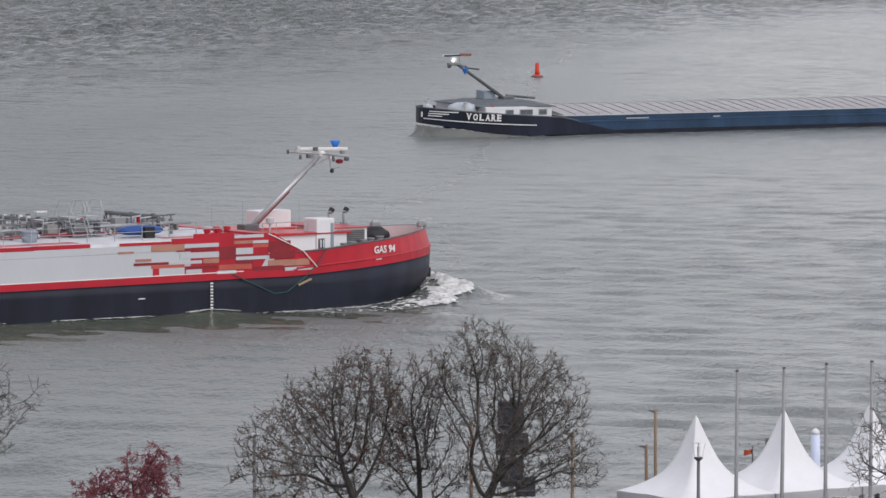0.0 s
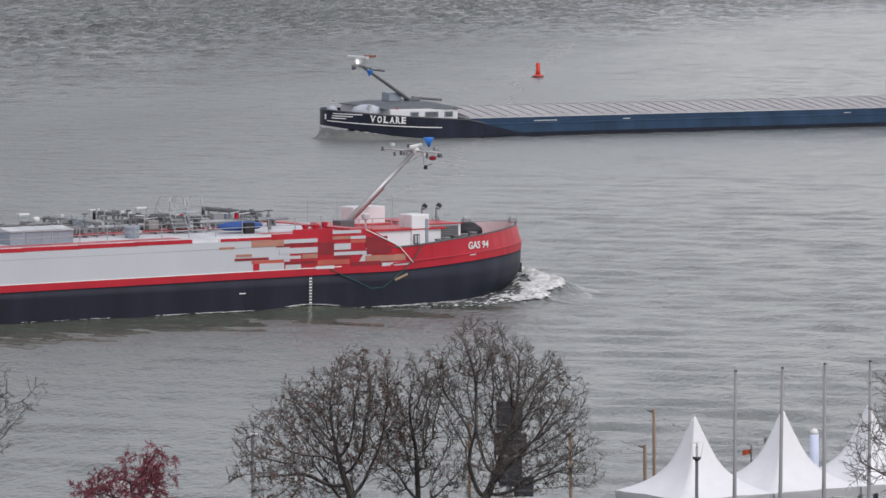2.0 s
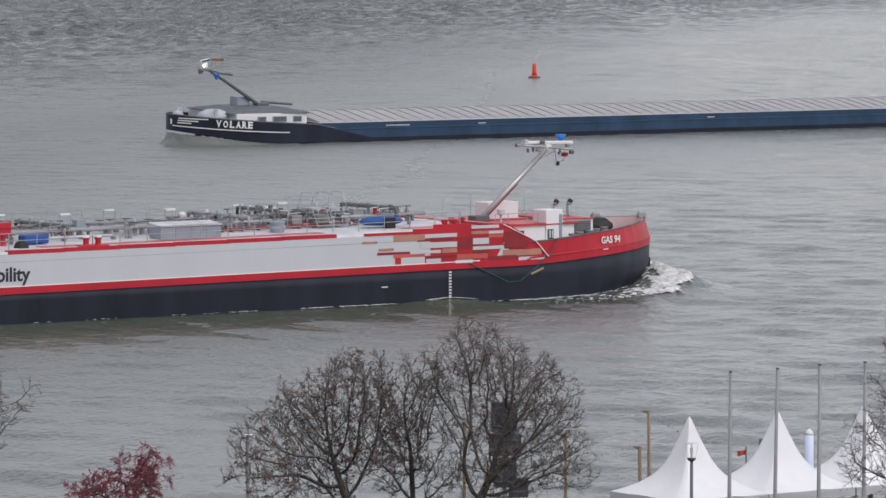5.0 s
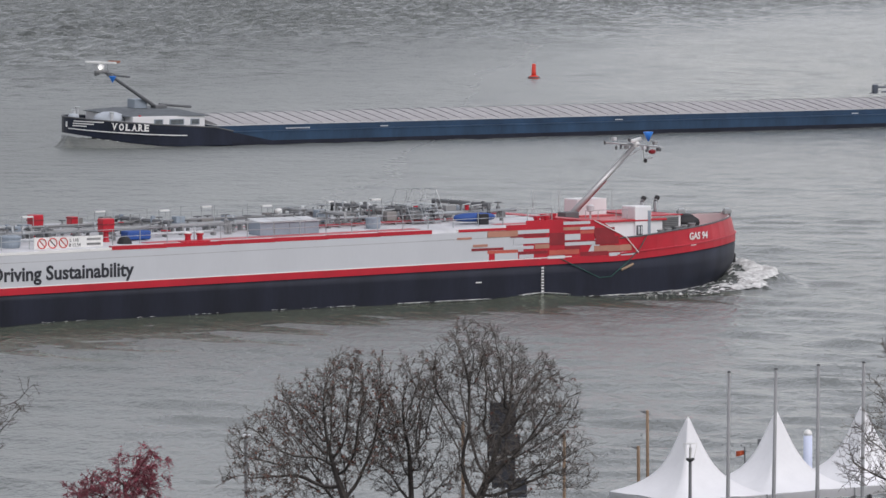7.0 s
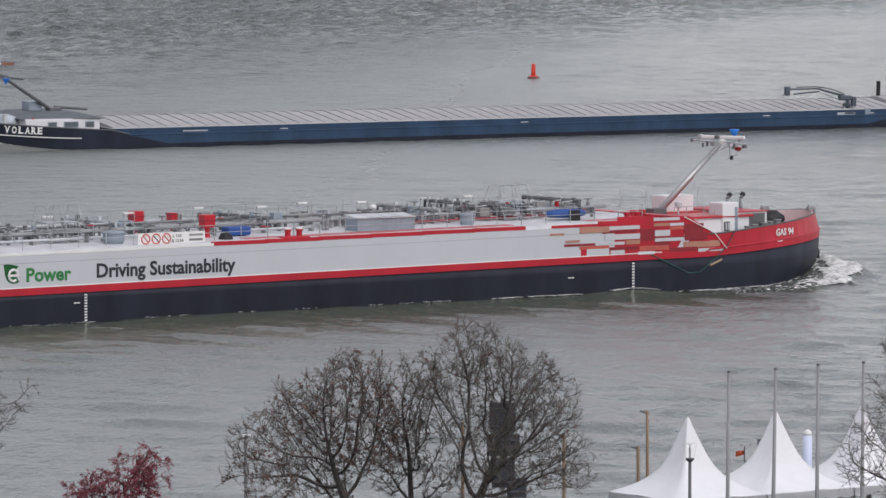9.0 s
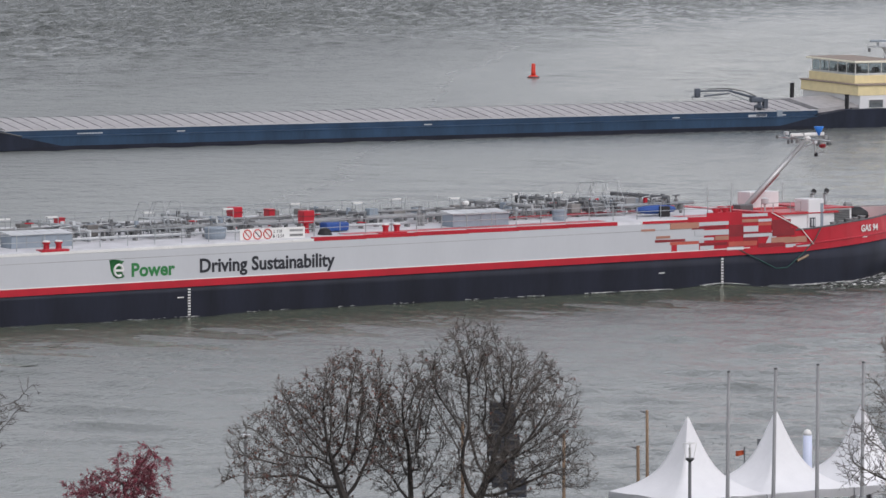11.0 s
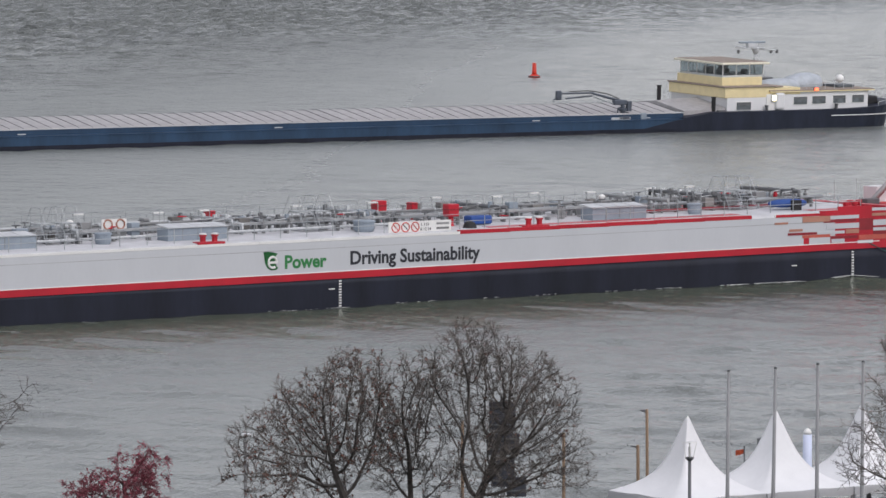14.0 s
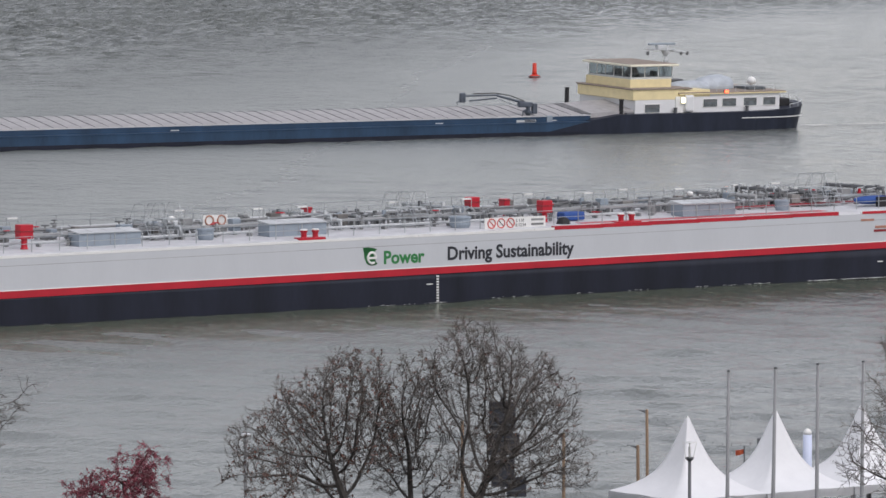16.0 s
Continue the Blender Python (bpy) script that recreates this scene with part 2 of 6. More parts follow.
def thing(name, label, category, group="", kind="", at=None):
    e = new(name)
    e.empty_display_size = 0.3
    if at is not None:
        e.matrix_basis = at
    return tagged(e, label, category, group, kind)


def outline(fn, xs):
    """Plan outline of a hull: stations (x, half breadth)."""
    return [(x, max(0.02, fn(x))) for x in xs]


def prism(stations, z0, z1, dx=0.0, inset=0.0, caps=True):
    """A hull band between the heights z0(x) and z1(x), on both sides, closed above and below."""
    bm = bmesh.new()
    ring = []
    for x, b in stations:
        b2 = max(0.01, b - inset)
        ring.append([bm.verts.new((x, -b2, z0(x))), bm.verts.new((x, -b2, z1(x))), bm.verts.new((x, b2, z1(x))), bm.verts.new((x, b2, z0(x)))])
    for u, v in zip(ring, ring[1:]):
        for j in ((0, 1), (1, 2), (2, 3), (3, 0)) if caps else ((0, 1), (2, 3)):
            bm.faces.new((u[j[0]], v[j[0]], v[j[1]], u[j[1]]))
    bm.faces.new(ring[0])
    bm.faces.new(ring[-1][::-1])
    bmesh.ops.recalc_face_normals(bm, faces=bm.faces)
    return bm


def wall(stations, z0, z1, thick):
    """A bulwark that follows a hull's outline: outer and inner faces and a top."""
    bm = bmesh.new()
    path = [(x, -b) for x, b in stations] + [(x, b) for x, b in reversed(stations)]
    ring = []
    for i, (x, y) in enumerate(path):
        a, c = path[max(i - 1, 0)], path[min(i + 1, len(path) - 1)]
        t = Vector((c[0] - a[0], c[1] - a[1], 0)).normalized()
        n = Vector((-t.y, t.x, 0)) * thick
        ring.append([bm.verts.new((x, y, z0(x))), bm.verts.new((x, y, z1(x))),
                     bm.verts.new((x + n.x, y + n.y, z1(x))), bm.verts.new((x + n.x, y + n.y, z0(x)))])
    for u, v in zip(ring, ring[1:]):
        for j in ((0, 1), (1, 2), (2, 3)):
            bm.faces.new((u[j[0]], v[j[0]], v[j[1]], u[j[1]]))
    bmesh.ops.recalc_face_normals(bm, faces=bm.faces)
    return bm


# ---- water and quay ----
def river_sheet():
    """One sheet of water to the horizon, finely meshed where the river runs past the quay, with wind waves in its shape."""
    rng = np.random.default_rng(6)
    xs = np.concatenate([[-2400, -900, -300], np.arange(-150, 150.1, 0.8), [300, 900, 2400]])
    ys, y = [-400.0, 0.0, 90.0], 110.0
    while y < 1400:
        ys.append(y)
        y += 0.45 + 0.55 * (y - 110) / 1290
    ys = np.array(ys + [1500, 1800, 2600, 4400])
    X, Y = np.meshgrid(xs, ys)
    Z = np.zeros_like(X)
    for k in range(46):
        lam = 2.0 * (3.4 ** rng.random())
        head = radians(rng.normal(62, 24))
        kx, ky = 2 * math.pi / lam * math.cos(head), 2 * math.pi / lam * math.sin(head)
        q = rng.random(4) * 6.28
        gate = 0.5 + 0.5 * np.sin(X * rng.normal(0, 0.05) + Y * rng.normal(0, 0.03) + q[1]) * np.sin(X * rng.normal(0, 0.09) - Y * rng.normal(0, 0.05) + q[2])
        Z += 0.0062 * lam ** 0.9 * gate * np.sin(kx * X + ky * Y + q[0] + 0.8 * np.sin(0.11 * X + 0.07 * Y + q[3]))
    reach = np.clip((Y - 4.0 * X - 740) / 420, 0, 1)
    edge = np.clip((150 - np.abs(X)) / 10, 0, 1) * np.clip((Y - 112) / 8, 0, 1) * np.clip((1395 - Y) / 40, 0, 1)
    Z *= (0.42 + 2.9 * reach + 0.55 * np.clip((440 - Y) / 200, 0, 1)) * edge
    n, m = X.shape
    co = np.stack([X, Y, Z], -1).reshape(-1, 3)
    i = (np.arange(n - 1)[:, None] * m + np.arange(m - 1)[None]).ravel()
    quads = np.stack([i, i + 1, i + m + 1, i + m], -1)
    me = bpy.data.meshes.new("water")
    me.vertices.add(len(co))
    me.vertices.foreach_set("co", co.astype(np.float32).ravel())
    me.loops.add(quads.size)
    me.loops.foreach_set("vertex_index", quads.astype(np.int32).ravel())
    me.polygons.add(len(quads))
    me.polygons.foreach_set("loop_start", np.arange(0, quads.size, 4, dtype=np.int32))
    me.update(calc_edges=True)
    me.polygons.foreach_set("use_smooth", [True] * len(quads))
    me.materials.append(M["water"])
    return tagged(new("water", me), "grey rippled river water under an overcast sky", "river", kind="structure")


river = river_sheet()
RIVER_TURN = radians(35.4)
ALONG, ACROSS = Vector((math.cos(RIVER_TURN), math.sin(RIVER_TURN), 0)), Vector((-math.sin(RIVER_TURN), math.cos(RIVER_TURN), 0))
QUAY_Z = 3.8


def quay():
    """The paved quay with its stone wall, along the river; it carries the trees, tents and poles."""
    o = Vector((6.7, 134.8, 0)) + ACROSS * 6.0
    bm = bmesh.new()
    a, b = o - ALONG * 300, o + ALONG * 300
    lo = [bm.verts.new(Vector(p) + Vector((0, 0, QUAY_Z))) for p in (a, b, b - ACROSS * 400, a - ACROSS * 400)]
    bm.faces.new(lo[::-1])
    bmesh.ops.solidify(bm, geom=bm.faces[:], thickness=0.4)
    bmesh.ops.recalc_face_normals(bm, faces=bm.faces)
    tagged(part("quay_ground", bm, "paving"), "grey paved quay along the river", "quay", kind="structure")
    bm = bmesh.new()
    for i in range(60):
        s0, s1 = -300 + i * 10, -300 + i * 10 + 9.96
        c = [o + ALONG * s0, o + ALONG * s1, o + ALONG * s1 + ACROSS * 0.5, o + ALONG * s0 + ACROSS * 0.5]
        v = [bm.verts.new((p.x, p.y, z)) for z in (-4, QUAY_Z + 0.12) for p in c]
        for f in ((0, 1, 2, 3), (7, 6, 5, 4), (0, 4, 5, 1), (1, 5, 6, 2), (2, 6, 7, 3), (3, 7, 4, 0)):
            bm.faces.new([v[k] for k in f])
    bmesh.ops.recalc_face_normals(bm, faces=bm.faces)
    tagged(part("quay_wall", bm, "stone"), "weathered stone quay wall", "quay wall", kind="structure")


quay()

# ---- the gas tanker: x forward, the side nearest the quay at y = -6.27 ----
B = 6.27


def sheer(x):
    return 0.0068 * min(x, 38)


def tanker_plan(x):
    if x < 38.5:
        return B if x > -52 else B - (-52 - x) * 0.7
    k = (x - 38.5) / 16.1
    return max(B * max(0.0, 1 - k ** 2.3) ** 0.7, min(1.35, 1.25 * math.sqrt(max(0.0, 54.6 - x))))


def tanker_low(x):
    """The hull at the water is a little finer at the bow."""
    if x < 38.5:
        return tanker_plan(x)
    k = (x - 38.5) / 14.5
    return max(B * max(0.0, 1 - k ** 2.9) ** 0.8, min(1.0, 0.9 * math.sqrt(max(0.0, 53.0 - x))))


BOW_X = [-55, -52, -40, -28, -20, -12, -6, 0, 6, 12, 18, 24, 30, 34, 37.5, 38.5, 40, 41.5, 43, 44.5, 46, 47.5, 49, 50, 51, 51.8, 52.6, 53.2, 53.6, 53.9, 54.1, 54.25, 54.38, 54.48, 54.56]
BOW_TOP = BOW_X
DECK = lambda x: 3.76 + sheer(x)
BOW_RISE = lambda x: 0.042 * max(0.0, x - 41.5)
RED_LO, RED_HI = (lambda x: 1.45 + sheer(x) + BOW_RISE(x)), (lambda x: 1.83 + sheer(x) + BOW_RISE(x))
RIM = lambda x: 3.0 + 0.15 * min(1.0, max(0.0, (x - 42) / 4)) + 0.6 * max(0.0, (x - 42) / 13) ** 1.5
TANKER = thing("gas_tanker", "red, white and black river gas tanker under way", "ship")


def rect_side(name, x0, x1, z0, z1, material, proud=0.004, label=""):
    """A thin painted plate on the tanker's near side."""
    return part(name, box(x0, x1, -B - 0.006 - proud, -B + 0.02, z0, z1), material, TANKER, label)


def tanker_hull():
    bm = bmesh.new()
    rows = []
    # the forefoot tucks in: every level below the strake lies further aft than the one above
    tuck = ((-2.2, 4.2), (-1.4, 3.4), (-0.7, 2.5), (-0.25, 1.75), (0.1, 1.15), (0.45, 0.65), (0.8, 0.28), (1.15, 0.07))
    for x in BOW_X:
        bt = tanker_plan(x)
        f = max(0.0, (x - 38.5) / 16.0) ** 2.2
        prof = [(x - 4.2 * f, 0.0, -2.2)] + [(x - d * f, bt, z) for z, d in tuck] + [(x, bt, RED_LO(x))]
        rows.append([bm.verts.new((px, -y, z)) for px, y, z in prof] + [bm.verts.new((px, y, z)) for px, y, z in reversed(prof)])
    for u, v in zip(rows, rows[1:]):
        for j in range(len(u)):
            k = (j + 1) % len(u)
            bm.faces.new((u[j], v[j], v[k], u[k]))
    bm.faces.new(rows[0])
    bm.faces.new(rows[-1][::-1])
    bmesh.ops.recalc_face_normals(bm, faces=bm.faces)
    part("hull", bm, "black_hull", TANKER, "black lower hull with scuffed paint", smooth=True)
    top = outline(tanker_plan, BOW_TOP)
    part("rubbing_strake", prism(top, RED_LO, RED_HI, inset=-0.03), "red", TANKER, "red painted rubbing strake")
    mid = [s for s in top if s[0] <= 38.5] + [(40.0, tanker_plan(40.0))]
    part("side_plating", prism(mid, RED_HI, lambda x: DECK(x) - 0.22), "white", TANKER, "white painted side plating")
    # deck edge, leaning inboard, and the deck between
    bm = bmesh.new()
    ring = []
    for x, b in mid:
        d = DECK(x)
        pts = [(b, d - 0.22), (b - 0.1, d - 0.1), (b - 0.55, d), (0, d + 0.12)]
        ring.append([bm.verts.new((x, -y, z)) for y, z in pts] + [bm.verts.new((x, y, z)) for y, z in reversed(pts[:-1])])
    for u, v in zip(ring, ring[1:]):
        for j in range(len(u) - 1):
            bm.faces.new((u[j], v[j], v[j + 1], u[j + 1]))
    bmesh.ops.recalc_face_normals(bm, faces=bm.faces)
    part("deck", bm, "white_deck", TANKER, "white painted tank deck")
    # bright deck edge, weld line and white bar over the strake, plate by plate
    # the edge plates' brighter white stands in for the sky they catch
    for a in np.arange(-54, 38, 4.0):
        b = min(a + 3.985, 38.4)
        for name, z0, z1, out, c in (("deck_edge", DECK(a) - 0.2, DECK(a) - 0.06, 0.01, "sign_white"), ("white_bar", RED_HI(a) + 0.0, RED_HI(a) + 0.05, 0.034, "sign_white"), ("weld_line", DECK(a) - 0.62, DECK(a) - 0.6, 0.005, "steel")):
            bm = bmesh.new()
            d = sheer(b) - sheer(a)
            v = [bm.verts.new((x, y, z + (d if x == b else 0))) for y in (-B - out, -B + 0.05) for x, z in ((a, z0), (b, z0), (b, z1), (a, z1))]
            for f in ((0, 1, 2, 3), (7, 6, 5, 4), (0, 4, 5, 1), (1, 5, 6, 2), (2, 6, 7, 3), (3, 7, 4, 0)):
                bm.faces.new([v[k] for k in f])
            if name != "deck_edge" or not 7 < a < 27:
                part(name, bm, c, TANKER)
            else:
                bm.free()
    # the forward end slopes down to the foredeck
    bm = bmesh.new()
    prof = [(38.6, DECK(38) + 0.16), (40.0, DECK(38) + 0.1), (41.9, 3.05), (42.8, RED_HI(42.8)), (38.6, RED_HI(38.6))]
    near = [bm.verts.new((x, -tanker_plan(x) - 0.012, z)) for x, z in prof]
    far = [bm.verts.new((x, tanker_plan(x) + 0.012, z)) for x, z in prof]
    bm.faces.new(near)
    bm.faces.new(far[::-1])
    for j in range(5):
        k = (j + 1) % 5
        bm.faces.new((near[j], far[j], far[k], near[k]))
    bmesh.ops.recalc_face_normals(bm, faces=bm.faces)
    part("deck_end", bm, "red", TANKER, "red sloping forward end of the tank deck")
    fore = [s for s in top if s[0] >= 41.5]
    # the bulwark leans inboard towards the stem, more the further forward
    lean = [(x - 0.34 * max(0.0, (x - 44) / 10.5) ** 2, max(0.02, b * (1 - 0.05 * max(0.0, (x - 44) / 10.5)))) for x, b in fore]

    def leaning(inset, dz, thick):
        bm = bmesh.new()
        ring = []
        for side in (-1, 1):
            for k in range(len(fore)):
                k = k if side < 0 else len(fore) - 1 - k
                (x0, b0), (x1, b1) = fore[k], lean[k]
                z0, z1 = RED_HI(x0), RIM(x0) + dz
                nose = max(0.0, (x0 - 52.5) / 2.1)
                ring.append([bm.verts.new((x - (inset + q) * nose, side * max(0.01, b - inset - q), z))
                             for x, b, z, q in ((x0, b0, z0, 0), (x1, b1, z1, 0), (x1, b1, z1, thick), (x0, b0, z0, thick))])
        for u, v in zip(ring, ring[1:]):
            for j in ((0, 1), (1, 2), (2, 3)):
                bm.faces.new((u[j[0]], v[j[0]], v[j[1]], u[j[1]]))
        bmesh.ops.recalc_face_normals(bm, faces=bm.faces)
        return bm

    part("bulwark", leaning(0.0, 0.0, 0.05), "red", TANKER, "red bulwark round the foredeck")
    part("bulwark_lining", leaning(0.11, 0.03, 0.03), "sign_white", TANKER, "pale inside of the bulwark")
    rim = [(x, -b, RIM(fore[k][0]) + 0.02) for k, (x, b) in enumerate(lean)]
    part("bulwark_rail", tube(rim + [(x, -y, z) for x, y, z in reversed(rim)], 0.05, 6), "dark_steel", TANKER, "dark rail on the bulwark")
    ridge = [(x, -b - 0.03, RED_HI(x) + 0.05) for x, b in fore]
    part("bow_ridge", tube(ridge + [(x, -y, z) for x, y, z in reversed(ridge)], 0.055, 6), "red", TANKER, "rounded red rubbing bar")
    part("foredeck", prism(fore, lambda x: 2.2, lambda x: 2.36, inset=0.15), "steel", TANKER, "grey steel foredeck")


tanker_hull()


def paint_block(x0, x1, z0, z1, c, k):
    n = max(1, round((x1 - x0) / 0.8)) if x1 > 38.3 else 1
    for i in range(n):
        a, b = x0 + (x1 - x0) * i / n, x0 + (x1 - x0) * (i + 1) / n
        out = 0.024 + 0.003 * (k % 5)
        ya, yb = -tanker_plan(a) - out, -tanker_plan(b) - out
        bm = bmesh.new()
        v = [bm.verts.new(p) for p in ((a, ya, z0), (b, yb, z0), (b, yb, z1), (a, ya, z1), (a, ya + 0.05, z0), (b, yb + 0.05, z0), (b, yb + 0.05, z1), (a, ya + 0.05, z1))]
        for f in ((0, 1, 2, 3), (7, 6, 5, 4), (0, 4, 5, 1), (1, 5, 6, 2), (2, 6, 7, 3), (3, 7, 4, 0)):
            bm.faces.new([v[q] for q in f])
        part("paint_block", bm, c, TANKER)


def mosaic():
    """Rectangles of red, brown, coral and white that break up the white side towards the bow."""
    z0, z1 = RED_HI(34), DECK(34) - 0.2
    rect_side("paint_block", 34.6, 38.62, z0, z1, "red", 0.0, "red painted block")
    rect_side("paint_block", 33.4, 38.6, DECK(36) - 0.32, DECK(36) + 0.03, "red", 0.016)
    rect_side("paint_block", 32.2, 34.6, z0, z0 + 0.42, "red", 0.0)
    upper = [(34.8, 37.4, 3.78, 4.24, "red"), (37.4, 39.3, 3.92, 4.09, "white"), (37.4, 38.6, 3.61, 3.78, "orange"), (38.6, 39.6, 3.60, 3.76, "white"), (32.1, 34.2, 3.39, 3.73, "orange"), (34.2, 36.4, 3.51, 3.72, "white"), (33.7, 36.2, 3.32, 3.49, "dark_red"), (30.1, 34.8, 3.75, 3.90, "red"), (37.5, 38.6, 3.04, 3.38, "white"), (33.9, 36.4, 2.94, 3.25, "white"), (36.4, 37.5, 2.80, 3.49, "dark_red"), (37.5, 39.7, 2.90, 2.99, "dark_red"), (39.6, 41.1, 3.16, 3.68, "dark_red"), (39.7, 41.4, 2.72, 3.16, "dark_red"), (37.5, 39.6, 2.73, 2.92, "white"), (39.6, 42.4, 2.29, 2.64, "orange")]
    lower = [(30.0, 31.0, 3.33, 3.45, "orange"), (35.4, 36.4, 2.64, 2.88, "orange"), (33.2, 35.3, 2.65, 2.82, "white"), (31.1, 32.1, 2.88, 3.02, "orange"), (31.0, 33.2, 2.66, 2.80, "dark_red"), (32.1, 34.2, 2.47, 2.64, "coral"), (32.6, 34.2, 2.10, 2.47, "white"), (34.3, 35.3, 2.13, 2.34, "white"), (36.4, 38.5, 2.24, 2.51, "coral"), (37.5, 38.6, 2.47, 2.73, "dark_red"), (38.6, 40.6, 2.09, 2.34, "dark_red"), (40.7, 42.7, 2.02, 2.21, "white"), (36.3, 37.5, 2.02, 2.20, "white"), (34.2, 36.3, 2.35, 2.52, "dark_red"), (38.6, 39.6, 3.38, 3.55, "coral"), (41.1, 41.6, 2.62, 2.73, "red")]
    for k, row in enumerate(upper + lower):
        paint_block(*row, k)


mosaic()
SIDE = lambda x, z, out=0.012: pose(x, -B - out, z, 90, 0, 0)


def tanker_marks():
    lettering("Driving Sustainability", 1.04, "letters", SIDE(-0.02, 2.2), TANKER, bold=0.028, width=8.8)
    lettering("Power", 1.0, "green", SIDE(-4.35, 2.15), TANKER, bold=0.03, width=2.75)
    # the leaf-shaped sign beside it: a green shape with a pale hollow
    bm = bmesh.new()
    pts = [(0, 1.0), (0.3, 1.02), (0.62, 0.98), (0.95, 0.9), (0.8, 0.78), (0.74, 0.55), (0.86, 0.2), (0.98, 0.1), (0.8, 0.0), (0.5, 0.0), (0.25, 0.12), (0.1, 0.4), (0.06, 0.7)]
    f = bm.faces.new([bm.verts.new((x, y, 0)) for x, y in pts])
    bmesh.ops.solidify(bm, geom=[f], thickness=0.006)
    leaf = part("leaf_sign", bm, "green", TANKER, "green leaf-shaped mark")
    leaf.matrix_basis = SIDE(-5.75, 2.08)
    arc = [(0.6 + 0.27 * math.cos(a), 0.42 + 0.3 * math.sin(a), 0.006) for a in np.linspace(0.0, 5.3, 18)]
    part("hollow", tube(arc, 0.07, 6), "sign_white", leaf)
    part("crossbar", box(0.35, 0.88, 0.36, 0.48, 0, 0.05), "sign_white", leaf)
    a = math.atan2(tanker_plan(47.6) - tanker_plan(49.4), 1.8)
    xb = 47.4
    lettering("GAS 94", 0.56, "sign_white", Matrix.Translation((xb, -tanker_plan(xb) - 0.035, 2.66)) @ Euler((radians(90), 0, a)).to_matrix().to_4x4(), TANKER, bold=0.014, width=2.05)
    bm = box(0.15, 0.7, -0.36, -0.29, -0.02, 0.03)
    bm.transform(Matrix.Translation((xb, -tanker_plan(xb) - 0.035, 2.66)) @ Euler((radians(90), 0, a)).to_matrix().to_4x4())
    part("hull_mark", bm, "sign_white", TANKER)
    for x, za, zb in ((35.95, 0.0, 1.66), (-0.7, -0.1, 1.42), (-37.0, -0.1, 1.2)):
        n = 10
        for i in range(n):
            z = za + (zb - za) * i / n
            rect_side("draught_mark", x - 0.085, x + 0.085, z, z + (zb - za) / n * 0.52, "sign_white", 0.01)
    for x in (31.5, -1.25):
        rect_side("load_mark", x - 0.2, x + 0.2, 0.86, 0.92, "sign_white", 0.01)
    part("hull_plate", tube([(41.6, -tanker_plan(41.6) - 0.05, 1.2), (42.5, -tanker_plan(42.5) - 0.05, 1.5)], 0.07, 6), "wood", TANKER, "worn tan plate on the hull")
    part("mooring_rope", tube([(37.2, -B - 0.06, 2.0), (38.6, -B - 0.08, 1.4), (40.0, -B + 0.02, 0.82), (40.8, -tanker_plan(40.8) - 0.06, 0.85), (42.0, -tanker_plan(42) - 0.08, 1.6), (43.0, -tanker_plan(43) - 0.08, 2.35), (43.6, -tanker_plan(43.6) - 0.05, 3.1)], 0.03, 5), "rope", TANKER, "slack green rope along the hull")
    for x0, x1 in ((7.4, 28.3),):
        for i in range(6):
            a, b = x0 + (x1 - x0) * i / 6, x0 + (x1 - x0) * (i + 1) / 6
            part("red_edge", box(a, b - 0.01, -B - 0.012, -B + 0.3, DECK(a) - 0.2, DECK(b) - 0.02), "red", TANKER)


tanker_marks()


def bollard(x, y=-B + 0.5, s=1.0, k=1.0):
    """A double bollard on a red plate."""
    z = DECK(x) - 0.1
    b = part("bollard", box(x - 0.85 * s, x + 0.85 * s, y - 0.35, y + 0.3, z - 0.06, z + 0.16, 0.02), "red", TANKER, "red double bollard with white tops")
    for d in (-0.38, 0.38):
        part("bollard_post", lathe([(0.2, z + 0.1), (0.16, z + 0.2), (0.16, z + 0.55 * k), (0.21, z + 0.57 * k), (0.21, z + 0.68 * k)], x + d * s, y, 14), "red", b)
        part("bollard_cap", lathe([(0.2, z + 0.68 * k), (0.2, z + 0.68 * k + 0.06), (0.15, z + 0.68 * k + 0.08)], x + d * s, y, 14), "sign_white" if k > 0.7 else "red", b)


def cabinet(x0, x1, y0=-B + 1.6, h=0.7, depth=1.15):
    z = DECK(x0) + 0.02
    c = part("deck_cabinet", box(x0, x1, y0, y0 + depth, z, z + h, 0.03), "cabinet", TANKER, "blue-grey steel deck cabinet")
    n = 4
    for i in range(n):
        a, b = x0 - 0.05 + (x1 - x0 + 0.1) * i / n, x0 - 0.05 + (x1 - x0 + 0.1) * (i + 1) / n
        bm = bmesh.new()
        for q in ((y0 - 0.08, z + h + 0.0), (y0 + depth + 0.05, z + h + 0.16)):
            for xx in (a, b - 0.05):
                for dz in (0, 0.05):
                    bm.verts.new((xx, q[0], q[1] + dz))
        bmesh.ops.convex_hull(bm, input=bm.verts)
        part("roof_panel", bm, "light_grey", c)
        if i:
            part("seam", box(a - 0.015, a + 0.015, y0 - 0.012, y0 + 0.01, z + 0.05, z + h - 0.04), "steel", c)


def hoop(x, y, h=0.95, w=0.8, z=None):
    z = DECK(x) + 0.1 if z is None else z
    hp = part("guard_hoop", tube([(x, y, z), (x, y, z + h), (x + w, y, z + h), (x + w, y, z)], 0.03, 5), "galvan", TANKER)
    part("hoop_board", box(x + 0.04, x + w - 0.04, y - 0.04, y + 0.22, z + h - 0.06, z + h + 0.03), "sign_white", hp)


